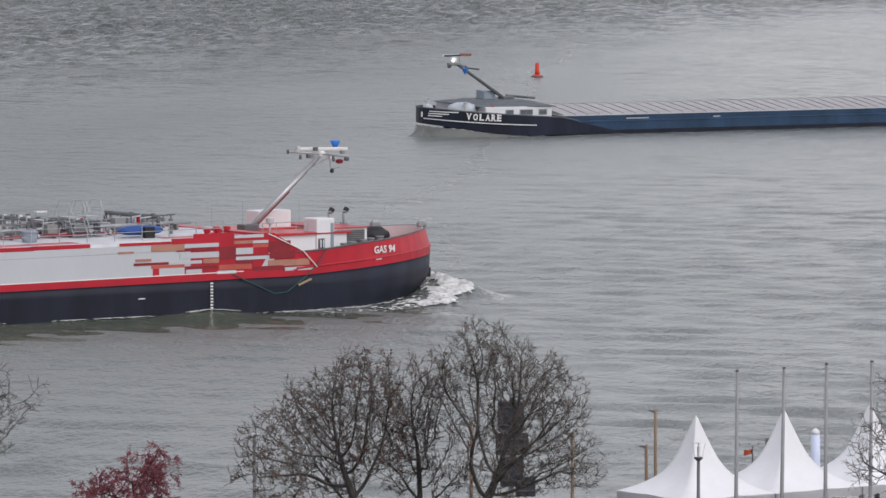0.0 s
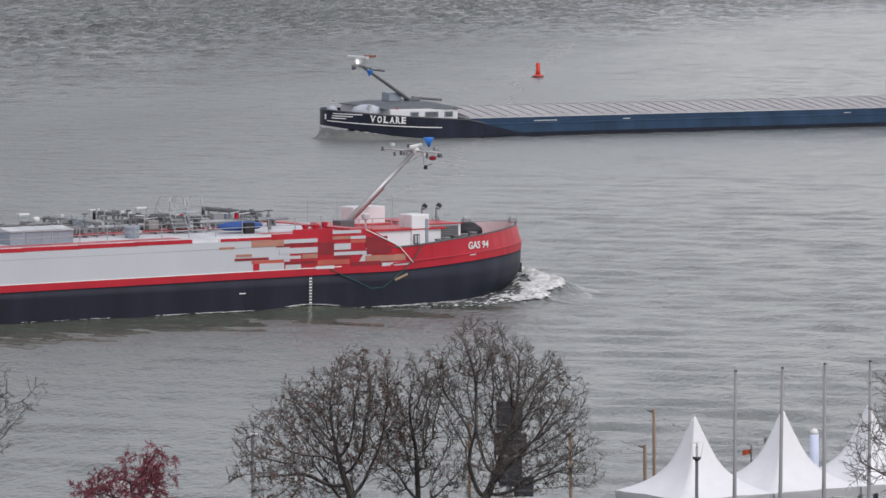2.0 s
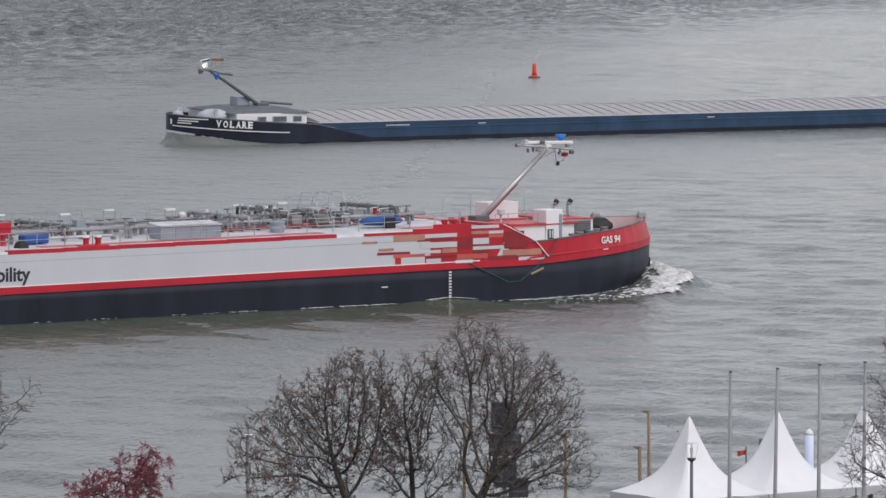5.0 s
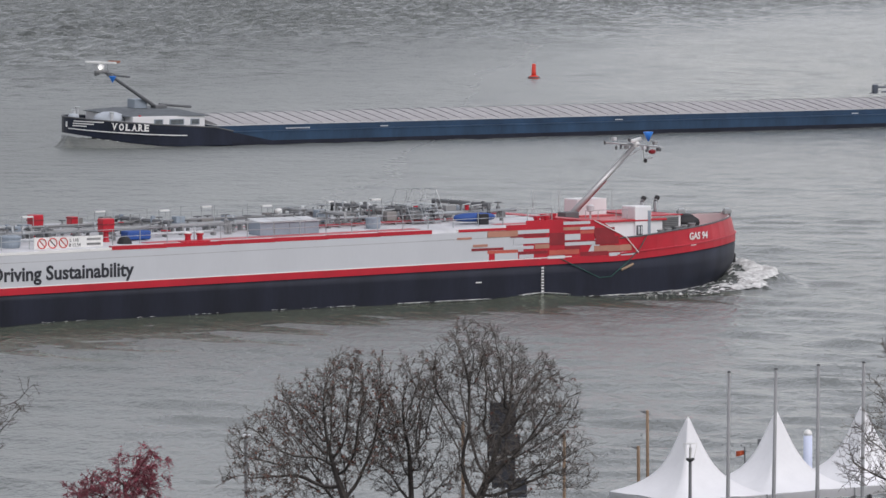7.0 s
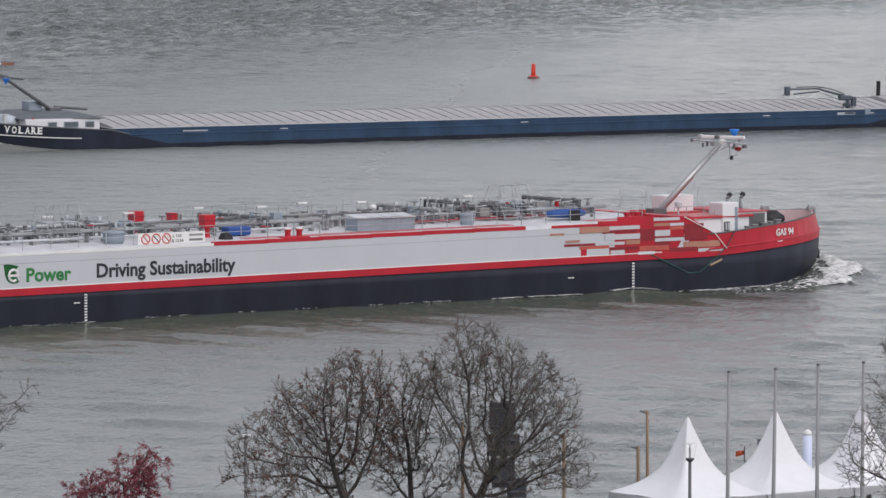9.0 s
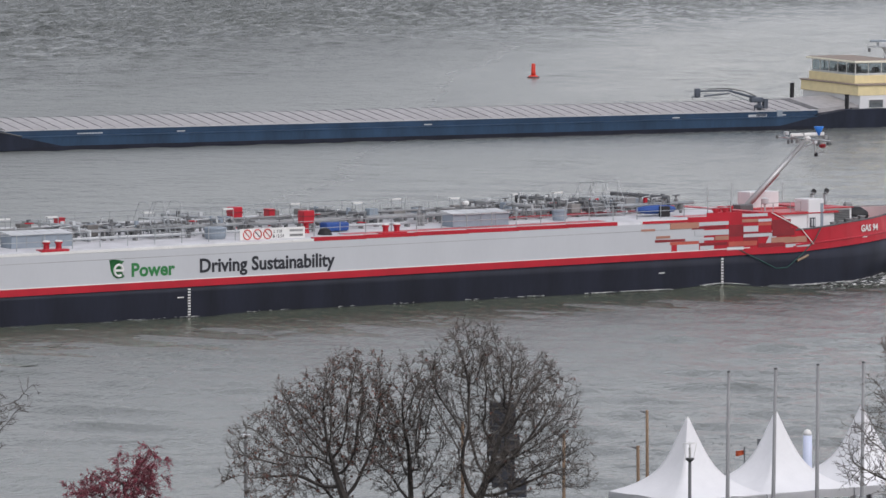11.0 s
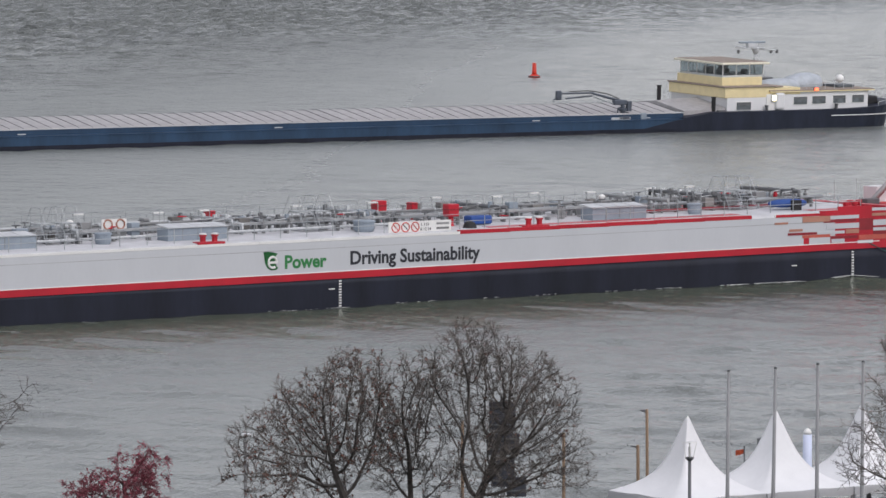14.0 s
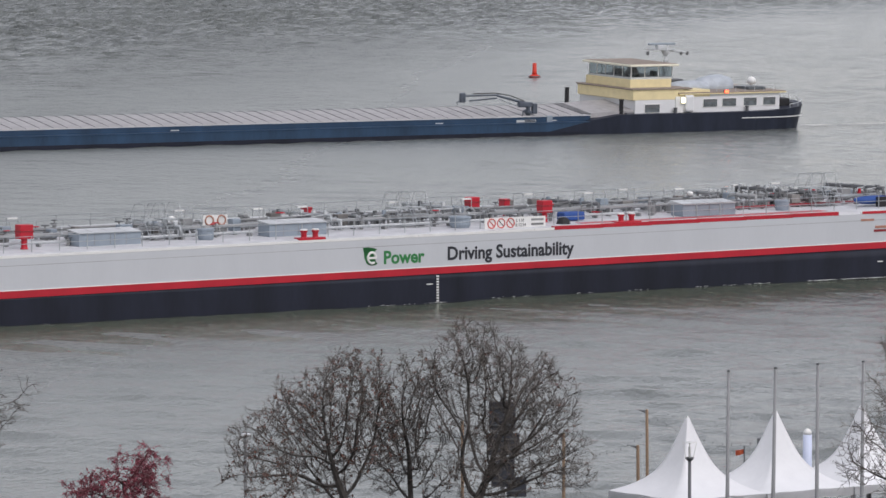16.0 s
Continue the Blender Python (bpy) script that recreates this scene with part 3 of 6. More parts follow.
def valve(x, y, rnd, s=1.0):
    """A flanged pipe stub with a valve body and a hand wheel."""
    z = DECK(x) + 0.08
    h = rnd.uniform(0.35, 0.75) * s
    bm = lathe([(0.1, z), (0.1, z + h * 0.4), (0.17, z + h * 0.4), (0.17, z + h * 0.5), (0.1, z + h * 0.5), (0.13, z + h * 0.75), (0.05, z + h * 0.8), (0.05, z + h)], x, y, 10)
    v = part("valve", bm, "steel", TANKER)
    w = 0.16 + 0.1 * rnd.random()
    part("hand_wheel", tube([(x + w * math.cos(a), y + w * math.sin(a), z + h) for a in np.linspace(0, 2 * math.pi, 11)], 0.025, 4), "dark_steel" if rnd.random() < 0.88 else "red", v)


def pipe_run(y, z_up, x0, x1, r, material="steel", bends=True):
    z = lambda x: DECK(x) + z_up
    pts = [(x, y, z(x)) for x in np.arange(x0, x1, 6.0)] + [(x1, y, z(x1))]
    r *= 0.82
    p = part("cargo_pipe", tube(pts, r, 8), material, TANKER, smooth=True)
    for x in np.arange(x0 + 1, x1, 4.5):
        part("flange", tube([(x - 0.06, y, z(x)), (x + 0.06, y, z(x))], r * 1.6, 10), "galvan", p)
        part("pipe_support", box(x + 1.0, x + 1.12, y - 0.2, y + 0.2, DECK(x) + 0.05, z(x) - r * 0.6), "steel", p)


def stairway(x, y0=-B + 3.4, y1=-B + 5.7, h=1.95):
    """A stepped crossing over the pipes, with bent handrails."""
    z = DECK(x) + 0.05
    s = part("crossing", box(x, x + 0.9, y0 + 0.62, y1 - 0.62, z + h - 0.9, z + h - 0.82), "galvan", TANKER, "galvanised crossing over the pipes")
    for xx in (x, x + 0.9):
        for a, b in ((y0, y0 + 0.62), (y1, y1 - 0.62)):
            part("stringer", tube([(xx, a, z), (xx, b, z + h - 0.85)], 0.032, 4), "galvan", s)
            part("handrail", tube([(xx, a, z + 0.1), (xx, a, z + 0.9), (xx, b, z + h), (xx, b, z + h - 0.85)], 0.015, 5), "galvan", s)
        part("handrail", tube([(xx, y0 + 0.62, z + h), (xx, (y0 + y1) / 2, z + h + 0.05), (xx, y1 - 0.62, z + h)], 0.02, 5), "galvan", s)
    for k in range(4):
        yy, zz = y0 + 0.05 + k * 0.15, z + 0.15 + k * 0.2
        part("tread", box(x, x + 0.9, yy, yy + 0.2, zz, zz + 0.03), "galvan", s)


def hopper(x, y, s=1.0):
    """A red crane foot for the hoses."""
    z = DECK(x) + 0.05
    c = part("hose_crane", lathe([(0.28 * s, z), (0.22 * s, z + 0.1), (0.2 * s, z + 0.7)], x, y, 12), "red", TANKER, "red hose crane foot")
    part("crane_head", box(x - 0.5 * s, x + 0.5 * s, y - 0.3, y + 0.3, z + 0.55, z + 0.72 + 0.75 * s, 0.04), "red", c)
    part("crane_rib", box(x - 0.53 * s, x + 0.53 * s, y - 0.33, y + 0.33, z + 0.92, z + 0.98), "dark_red", c)


def tanker_deck():
    rnd = random.Random(11)
    for x in (-8.95, 12.9, -30.5):
        bollard(x, k=0.8)
    bollard(36.9, -B + 1.4, 0.9, 0.6), bollard(38.4, -B + 2.8, 0.9, 0.6)
    for x0, x1 in ((-22.6, -18.7), (-10.4, -6.6), (18.0, 21.9), (-35.5, -31.4)):
        cabinet(x0, x1, -B + (2.3 if x0 < 0 else 1.75))
    for x, y, s in ((-14.3, -B + 2.7, 0.72), (2.4, -B + 2.2, 0.95), (26.1, -B + 2.6, 0.68)):
        z = DECK(x)
        t = part("small_tank", lathe([(0.5 * s, z), (0.55 * s, z + 0.05), (0.62 * s, z + 0.2), (0.62 * s, z + 0.54), (0.68 * s, z + 0.56), (0.68 * s, z + 0.64), (0.3 * s, z + 0.72)], x, y, 20), "cabinet", TANKER, "round blue-grey deck tank")
        part("tank_lid", lathe([(0.3 * s, z + 0.7), (0.28 * s, z + 0.8), (0.05, z + 0.82)], x, y, 14), "steel", t)
    hopper(8.7, -B + 2.7, 0.72), hopper(-25.9, -B + 2.5, 0.8), hopper(7.6, 2.0, 0.7), hopper(10.2, 2.4, 0.4), hopper(-3.0, 3.4, 0.4)
    part("blue_cover", box(9.9, 11.4, -B + 2.4, -B + 3.2, DECK(10) + 0.1, DECK(10) + 0.58, 0.1), "blue_cover", TANKER, "blue tarpaulin over a deck chest")
    part("capstan", lathe([(0.42, DECK(10)), (0.38, DECK(10) + 0.12), (0.3, DECK(10) + 0.3), (0.12, DECK(10) + 0.4)], 9.0, -B + 1.3, 14), "black", TANKER)
    # blue work boat and its dark stand
    bm = lathe([(0.05, -1.55), (0.33, -1.3), (0.5, -0.8), (0.55, 0), (0.5, 0.8), (0.36, 1.3), (0.05, 1.6)], 0, 0, 14)
    bm.transform(Matrix.Translation((32.9, -B + 2.4, DECK(32) + 0.42)) @ Matrix.Diagonal((0.92, 1, 0.48, 1)) @ Euler((0, radians(90), 0)).to_matrix().to_4x4())
    part("work_boat", bm, "blue_cover", TANKER, "blue covered dinghy on deck", smooth=True)
    part("stand", box(32.75, 33.35, -B + 1.6, -B + 1.9, DECK(33), DECK(33) + 0.62), "black", TANKER)
    # signs
    z = DECK(5) - 0.02
    s = part("sign_board", box(2.95, 7.2, -B + 0.58, -B + 0.64, z - 0.02, z + 0.62), "sign_white", TANKER, "white warning board with three red rings")
    for i in range(3):
        part("ban_ring", tube([(3.42 + i * 0.66 + 0.26 * math.cos(a), -B + 0.56, z + 0.3 + 0.26 * math.sin(a)) for a in np.linspace(0, 2 * math.pi, 17)], 0.03, 5), "sign_red", s)
        part("ban_bar", tube([(3.42 + i * 0.66 - 0.18, -B + 0.56, z + 0.48), (3.42 + i * 0.66 + 0.18, -B + 0.56, z + 0.12)], 0.025, 4), "sign_red" if i != 1 else "letters", s)
    lettering("L 110", 0.24, "letters", pose(5.15, -B + 0.57, z + 0.34, 90, 0, 0), s)
    lettering("B 12.54", 0.24, "letters", pose(5.1, -B + 0.57, z + 0.08, 90, 0, 0), s)
    for k in range(2):
        part("unread_line", box(6.2, 7.05, -B + 0.565, -B + 0.59, z + 0.12 + k * 0.26, z + 0.24 + k * 0.26), "steel", s)
    s = part("sign_board", box(-12.5, -10.9, -0.5, -0.44, DECK(-12) + 0.55, DECK(-12) + 1.15), "sign_white", TANKER, "orange warning board with two rings")
    for i in range(2):
        part("ban_ring", tube([(-12.1 + i * 0.8 + 0.26 * math.cos(a), -0.52, DECK(-12) + 0.85 + 0.26 * math.sin(a)) for a in np.linspace(0, 2 * math.pi, 17)], 0.05, 5), "orange", s)
    part("sign_post", box(-12.4, -10.9, -0.46, -0.4, DECK(-12), DECK(-12) + 0.55), "steel", s)
    # pipes along the deck
    pipe_run(-1.9, 0.62, -46, 24, 0.1)
    pipe_run(-0.9, 0.5, -46, 38, 0.13, "galvan")
    pipe_run(0.6, 0.72, -40, 34, 0.09)
    pipe_run(1.8, 0.45, -46, 38, 0.14)
    pipe_run(-2.8, 0.3, -40, 16, 0.08, "light_grey")
    pipe_run(3.0, 0.6, -20, 12, 0.12, "light_grey")
    pipe_run(1.2, 0.32, 21, 38, 0.12, "dark_red")
    pipe_run(-2.2, 0.22, 22, 33, 0.1, "dark_red")
    for x in np.arange(-44, 38, 0.6):
        for k in range(2):
            if rnd.random() < 0.7:
                valve(x + rnd.uniform(-0.5, 0.5), rnd.uniform(-3.2, 3.6), rnd, rnd.uniform(0.8, 1.5))
    for x in (-4.5, -2.5, 26.2, 27.6, 29.4, -16, 5.5):
        for k in range(4):
            a = rnd.uniform(0, 2.0)
            y = rnd.uniform(-3.0, 1.5)
            z = DECK(x) + rnd.uniform(0.35, 0.8)
            part("branch_pipe", tube([(x, y, DECK(x)), (x, y, z), (x + 0.9 * math.cos(a), y + 1.3 * math.sin(a), z + 0.1), (x + 0.9 * math.cos(a), y + 1.3 * math.sin(a), DECK(x))], rnd.uniform(0.06, 0.11), 7), rnd.choice(["steel", "galvan", "light_grey", "dark_steel"]), TANKER, smooth=True)
    for x in (-41, -34, -27.5, -23.0, -12.2, -8.0, -5.0, 1.2, 6.4, 12.0, 15.2, 19.0, 22.0, 27.0, 30.0):
        hoop(x, rnd.choice([1.4, 2.2, 3.0]), 1.15, 0.72)
    for x in (-17.4, -16.1, -0.7, 0.4, 29.4, 30.5, -40):
        stairway(x)
    for x in np.arange(-42, 36, 1.8):
        y = rnd.uniform(-2.2, 3.2)
        w = rnd.uniform(0.35, 0.8)
        b = part("junction_box", box(x, x + w, y, y + 0.5, DECK(x) + 0.3, DECK(x) + 0.3 + rnd.uniform(0.35, 0.7), 0.03), rnd.choice(["box_paint", "cabinet", "steel", "box_paint"]), TANKER)
        part("box_leg", box(x + w * 0.3, x + w * 0.7, y + 0.15, y + 0.35, DECK(x), DECK(x) + 0.3), "steel", b)
    for x in (-13.5, 23.0):
        part("vent_head", lathe([(0.08, DECK(x)), (0.08, DECK(x) + 0.8), (0.19, DECK(x) + 0.85), (0.2, DECK(x) + 1.0), (0.08, DECK(x) + 1.08)], x, 1.2, 12), "sign_white", TANKER, smooth=True)
    # racks of crossed pipes with valves, between the crossings
    for x0 in (-44, -38.5, -29, -15.5, -5.2, -1.2, 3.4, 13.2, 24.8, 27.2, 29.2, 31.5, 35.0):
        y0, y1 = rnd.uniform(-3.0, -1.6), rnd.uniform(2.0, 3.8)
        zz = DECK(x0) + rnd.uniform(0.75, 1.15)
        k = part("manifold", tube([(x0, y0, zz - 0.5), (x0, y0, zz), (x0, y1, zz), (x0, y1, zz - 0.5)], rnd.uniform(0.07, 0.12), 7), rnd.choice(["steel", "galvan", "dark_steel"]), TANKER, "grey cargo manifold with valves", smooth=True)
        for i in range(5):
            y = y0 + (y1 - y0) * (i + 0.5) / 5
            part("manifold_valve", box(x0 - 0.1, x0 + 0.1, y - 0.09, y + 0.09, zz - 0.12, zz + rnd.uniform(0.08, 0.3), 0.02), rnd.choice(["light_grey", "steel", "galvan", "dark_steel", "cabinet", "light_grey"]), k)
            part("manifold_leg", box(x0 - 0.05, x0 + 0.05, y - 0.05, y + 0.05, DECK(x0), zz - 0.1), "steel", k)
            x1 = x0 + rnd.choice([-1, 1]) * rnd.uniform(0.6, 1.4)
            part("drop_line", tube([(x0, y, zz), (x1, y, zz - 0.05), (x1, y + 0.1, DECK(x1))], 0.045, 6), rnd.choice(["galvan", "steel", "light_grey"]), k, smooth=True)
    # grating walkway with rails over the middle of the deck
    g = part("walkway", box(-44, 22, -0.35, 0.25, DECK(-10) + 0.62, DECK(-10) + 0.66), "galvan", TANKER, "galvanised grating walkway")
    g.matrix_basis = Matrix.Translation((0, 0, 0)) @ Euler((0, -0.0068, 0)).to_matrix().to_4x4()
    for x in np.arange(-43.5, 22, 2.2):
        part("walkway_post", tube([(x, 0.25, DECK(x) + 0.1), (x, 0.25, DECK(x) + 1.5)], 0.02, 4), "galvan", TANKER)
    part("walkway_rail", tube([(x, 0.25, DECK(x) + 1.5) for x in np.arange(-43.5, 22, 4.4)], 0.018, 4), "galvan", TANKER)
    for x in (32.0, 35.6):
        part("hydrant", tube([(x, 0.6, DECK(x)), (x, 0.6, DECK(x) + 0.95)], 0.13, 8), "red", TANKER)
    # railings, near and far side
    for y, x0, x1 in ((-B + 0.75, -54, 38), (B - 0.75, -54, 38)):
        xs = np.arange(x0, x1, 1.72)
        for x in xs:
            part("railing_post", tube([(x, y, DECK(x) - 0.02), (x, y, DECK(x) + 0.85)], 0.026, 4), "galvan", TANKER)
        for h in (0.45, 0.84):
            part("railing_wire", tube([(x, y, DECK(x) + h) for x in xs], 0.018, 4), "galvan", TANKER)
    # patches of red paint on the deck
    for x0, x1, y0, y1 in ((33.5, 38.4, -B + 0.9, B - 0.9), (30, 33.4, -1, 3), (10, 28, -B + 0.7, -B + 1.5), (20, 30, 1.5, 2.2)):
        bm = bmesh.new()
        v = [bm.verts.new((x, y, DECK(x) + 0.12 * (1 - abs(y) / 5.72) + dz)) for dz in (0.0, 0.02) for x, y in ((x0, y0), (x1, y0), (x1, y1), (x0, y1))]
        for f in ((0, 3, 2, 1), (4, 5, 6, 7), (0, 1, 5, 4), (1, 2, 6, 5), (2, 3, 7, 6), (3, 0, 4, 7)):
            bm.faces.new([v[k] for k in f])
        part("painted_patch", bm, "red_deck", TANKER)


tanker_deck()


def foreship():
    """The deck house, doors, vents, winch and mast of the tanker's bow."""
    h = part("fore_house", box(40.2, 46.6, -3.6, 3.6, 2.36, 3.78, 0.04), "house_white", TANKER, "low white fore house with a red roof")
    # the roof's paler red has the sky's gloss mixed into its colour
    part("roof", box(39.9, 46.8, -3.7, 3.7, 3.8, 3.88), "red_deck", h, "sun-paled red roof")
    part("roof_edge", box(39.88, 46.82, -3.75, 3.75, 3.76, 3.83), "red", h)
    part("raised_roof", box(42.9, 45.6, -0.4, 1.7, 3.88, 3.98, 0.03), "red_deck", h)
    part("roof_hatch", box(43.1, 45.3, 0.05, 1.3, 3.86, 4.92, 0.05), "house_white", h)
    e = part("entrance", box(44.5, 45.7, -3.72, -2.4, 2.36, 4.62, 0.06), "house_white", h, "white entrance housing with a grey door")
    part("door", box(45.7, 45.76, -3.45, -2.6, 2.4, 4.35), "cabinet", e)
    part("side_door", box(45.42, 45.62, -3.75, -3.71, 2.4, 4.35), "cabinet", e)
    w = part("window", box(44.6, 45.0, -3.8, -3.7, 2.95, 3.52, 0.02), "dark_steel", h)
    part("pane", box(44.66, 44.94, -3.83, -3.79, 3.02, 3.45), "light_grey", w)
    part("pane_bar", box(44.77, 44.83, -3.84, -3.8, 2.97, 3.5), "glass", w)
    g = part("vent_grille", box(46.05, 47.9, -3.45, -3.3, 3.05, 3.92), "steel", h, "slatted ventilation grille")
    for k in range(8):
        part("slat", box(46.1, 47.85, -3.5, -3.43, 3.08 + k * 0.105, 3.13 + k * 0.105), "dark_steel", g)
    part("vent_housing", box(45.9, 48.1, -3.4, 2.5, 2.36, 4.0, 0.03), "house_white", h)
    part("red_ledge", box(45.8, 48.2, -3.48, 2.7, 4.0, 4.05), "red", h)
    for x in (48.0, 49.0):
        p = part("exhaust_pipe", tube([(x, 0.2, 2.4), (x, 0.2, 4.6), (x + 0.05, 0.2, 4.68), (x + 0.16, 0.2, 4.82)], 0.12, 12), "galvan", TANKER, "exhaust pipe with a black mouth", smooth=True)
        part("exhaust_mouth", tube([(x + 0.02, 0.2, 4.6), (x + 0.07, 0.2, 4.72), (x + 0.2, 0.2, 4.88)], 0.15, 12), "black", p)
    for x, y, r, z in ((46.6, -4.1, 0.2, 3.32), (47.6, -3.75, 0.2, 3.36), (48.4, -3.3, 0.2, 3.4), (49.3, -2.9, 0.2, 3.45), (45.9, -4.3, 0.16, 3.25)):
        part("bollard_post", lathe([(r * 1.2, 2.36), (r, 2.45), (r, z - 0.1), (r * 1.25, z - 0.06), (r * 1.25, z)], x, y, 12), "steel", TANKER)
    w = part("anchor_winch", tube([(49.0, -2.2, 2.95), (49.0, 1.6, 2.95)], 0.48, 14), "black", TANKER, "black anchor winch", smooth=True)
    for y in (-2.3, -1.2, 0.4, 1.7):
        part("winch_disc", tube([(49.0, y - 0.06, 2.98), (49.0, y + 0.06, 2.98)], 0.56, 16), "black", w)
    part("winch_frame", box(48.3, 50.2, -2.4, 1.9, 2.36, 2.62), "dark_steel", w)
    bm = lathe([(0.2, -0.95), (0.52, -0.7), (0.64, 0.0), (0.5, 0.6), (0.12, 0.95)], 0, 0, 14)
    bm.transform(Matrix.Translation((49.9, -1.3, 3.25)) @ Matrix.Scale(1.05, 4) @ Euler((0, radians(78), radians(-40))).to_matrix().to_4x4())
    part("net_cover", bm, "black", TANKER, "black covered rope heap", smooth=True)
    bm = lathe([(0.15, -0.6), (0.45, -0.45), (0.55, 0.0), (0.4, 0.4), (0.1, 0.55)], 0, 0, 12)
    bm.transform(Matrix.Translation((48.7, -1.2, 3.45)) @ Euler((0, radians(60), radians(20))).to_matrix().to_4x4())
    part("net_cover", bm, "black", TANKER, "black covered rope heap", smooth=True)
    for x, y in ((52.6, 2.35), (51.2, 3.5), (54.0, -0.3)):
        z = RIM(x)
        f = part("fairlead", box(x - 0.28, x + 0.28, y - 0.15, y + 0.15, z, z + 0.26, 0.05), "steel", TANKER)
        part("roller", tube([(x - 0.2, y, z + 0.3), (x + 0.2, y, z + 0.3)], 0.09, 8), "galvan", f)
    part("stem_fender", box(53.6, 54.2, -0.95, -0.55, 0.85, 1.4, 0.05), "black", TANKER)
    # ladder rail down the sloping end
    part("boarding_rail", tube([(39.6, -B - 0.04, 4.1), (41.9, -tanker_plan(41.9) - 0.08, 3.1), (42.9, -tanker_plan(42.9) - 0.1, 2.14)], 0.032, 5), "sign_white", TANKER)
    for x in (41.0, 41.9, 43.2, 44.0):
        part("railing_post", tube([(x, -3.6, 3.8), (x, -3.6, 4.5)], 0.022, 4), "galvan", TANKER)
    part("railing_wire", tube([(41.0, -3.6, 4.48), (44.0, -3.6, 4.48)], 0.02, 4), "galvan", TANKER)
    for x, y in ((40.9, 1.4), (46.1, 2.8), (47.0, 1.8), (44.0, 3.0)):
        part("aerial", tube([(x, y, 3.86), (x, y, 5.3)], 0.015, 4), "galvan", TANKER)
    part("searchlight", lathe([(0.05, 3.86), (0.06, 4.3), (0.22, 4.35), (0.24, 4.65), (0.1, 4.72)], 42.4, -2.2, 12), "light_grey", TANKER)
    # leaning mast with its yard, radar and blue cone
    m = part("mast", tube([(42.05, -0.6, 3.95), (46.75, -0.6, 7.9)], 0.19, 10, r_end=0.14), "mast_paint", TANKER, "leaning grey painted mast", smooth=True)
    part("mast_foot", box(41.5, 42.5, -1.0, -0.2, 3.84, 4.25, 0.05), "dark_steel", m)
    part("mast_rib", tube([(42.25, -0.62, 3.95), (44.7, -0.62, 6.0)], 0.08, 6), "dark_red", m)
    yd = part("yard", tube([(44.8, -0.4, 8.2), (46.9, -0.6, 8.02), (48.6, -0.7, 7.86)], 0.055, 6), "galvan", m)
    part("cross_yard", tube([(46.9, -1.9, 8.0), (46.9, 0.9, 8.0)], 0.045, 6), "galvan", m)
    for x, y, z in ((44.8, -0.4, 8.3), (45.6, -0.45, 7.98), (46.9, -1.8, 7.95), (46.9, 0.8, 7.95), (47.7, -0.65, 7.8)):
        part("nav_lamp", lathe([(0.05, z - 0.22), (0.075, z - 0.2), (0.075, z - 0.02), (0.04, z + 0.02)], x, y, 8), "dark_steel", m)
    for k, (x, z) in enumerate(((45.2, 8.32), (46.1, 7.8), (46.4, 8.22), (47.4, 7.72), (48.2, 8.0), (48.5, 7.6))):
        part("small_fitting", box(x, x + 0.22, -0.75, -0.5, z, z + 0.2, 0.03), ("light_grey", "steel", "dark_steel")[k % 3], m)
    part("stay", tube([(46.2, -0.6, 7.3), (47.6, -0.6, 7.9)], 0.03, 4), "galvan", m)
    part("signal_arm", tube([(47.45, -0.65, 7.9), (47.5, -0.65, 7.15), (48.1, -0.6, 7.25)], 0.035, 5), "galvan", m)
    part("nav_lamp", lathe([(0.06, 6.95), (0.11, 6.99), (0.11, 7.15), (0.05, 7.2)], 47.6, -0.65, 10), "black", m)
    part("loudhailer", lathe([(0.06, 7.45), (0.2, 7.5), (0.22, 7.66), (0.08, 7.72)], 48.1, -0.65, 10), "dark_red", m)
    part("blue_cone", lathe([(0.03, 8.2), (0.3, 8.74), (0.28, 8.76)], 47.85, -0.6, 20), "cone_blue", m, "blue signal cone", smooth=True)
    part("radar_base", lathe([(0.2, 7.9), (0.22, 8.1), (0.12, 8.2)], 46.95, -0.6, 12), "sign_white", m)
    rad = part("radar_scanner", box(-1.45, 1.45, -0.09, 0.09, 0, 0.2, 0.05), "sign_white", TANKER, "white radar bar")
    rad.location = (46.95, -0.6, 8.2)
    return rad


TANKER_RADAR = foreship()

# ---- the cargo ship: x runs from its bow to its stern, the near side at y = -5.7 ----
C = 5.7
BARGE = thing("cargo_ship", "long dark blue inland cargo ship with closed hatches under way", "ship")


def barge_plan(x):
    if x < 8:
        k = (8 - x) / 10.1
        return C * max(0.0, 1 - k ** 2.5) ** 0.58
    if x > 127:
        k = (x - 127) / 8.7
        return C * max(0.0, 1 - k ** 3.2) ** 0.55
    return C


def barge_top(x):
    if x < 13:
        return 1.4 + 0.98 * ((13.5 - x) / 15.6) ** 1.1
    if x > 106:
        return 1.12 + 0.5 * min(1, (x - 106) / 4) + 0.75 * max(0, (x - 124) / 12.7) ** 2.5
    return 1.12


def barge_low(x):
    return barge_plan(x - 0.5) if x < 8 else barge_plan(x + (0.9 if x > 127 else 0))


def barge_keel(x):
    """The raked underside of the spoon bow."""
    return 1.08 * max(0.0, (7.0 - x) / 9.1) ** 1.6 - 0.2


XS = [-2.08, -2.03, -1.95, -1.8, -1.55, -1.2, -0.5, 0.4, 1.5, 3, 5, 7, 9, 11, 13]
XE = [106, 108, 110, 114, 120, 124, 127, 129, 131, 132.5, 133.5, 134.2, 134.8, 135.2, 135.5, 135.65]


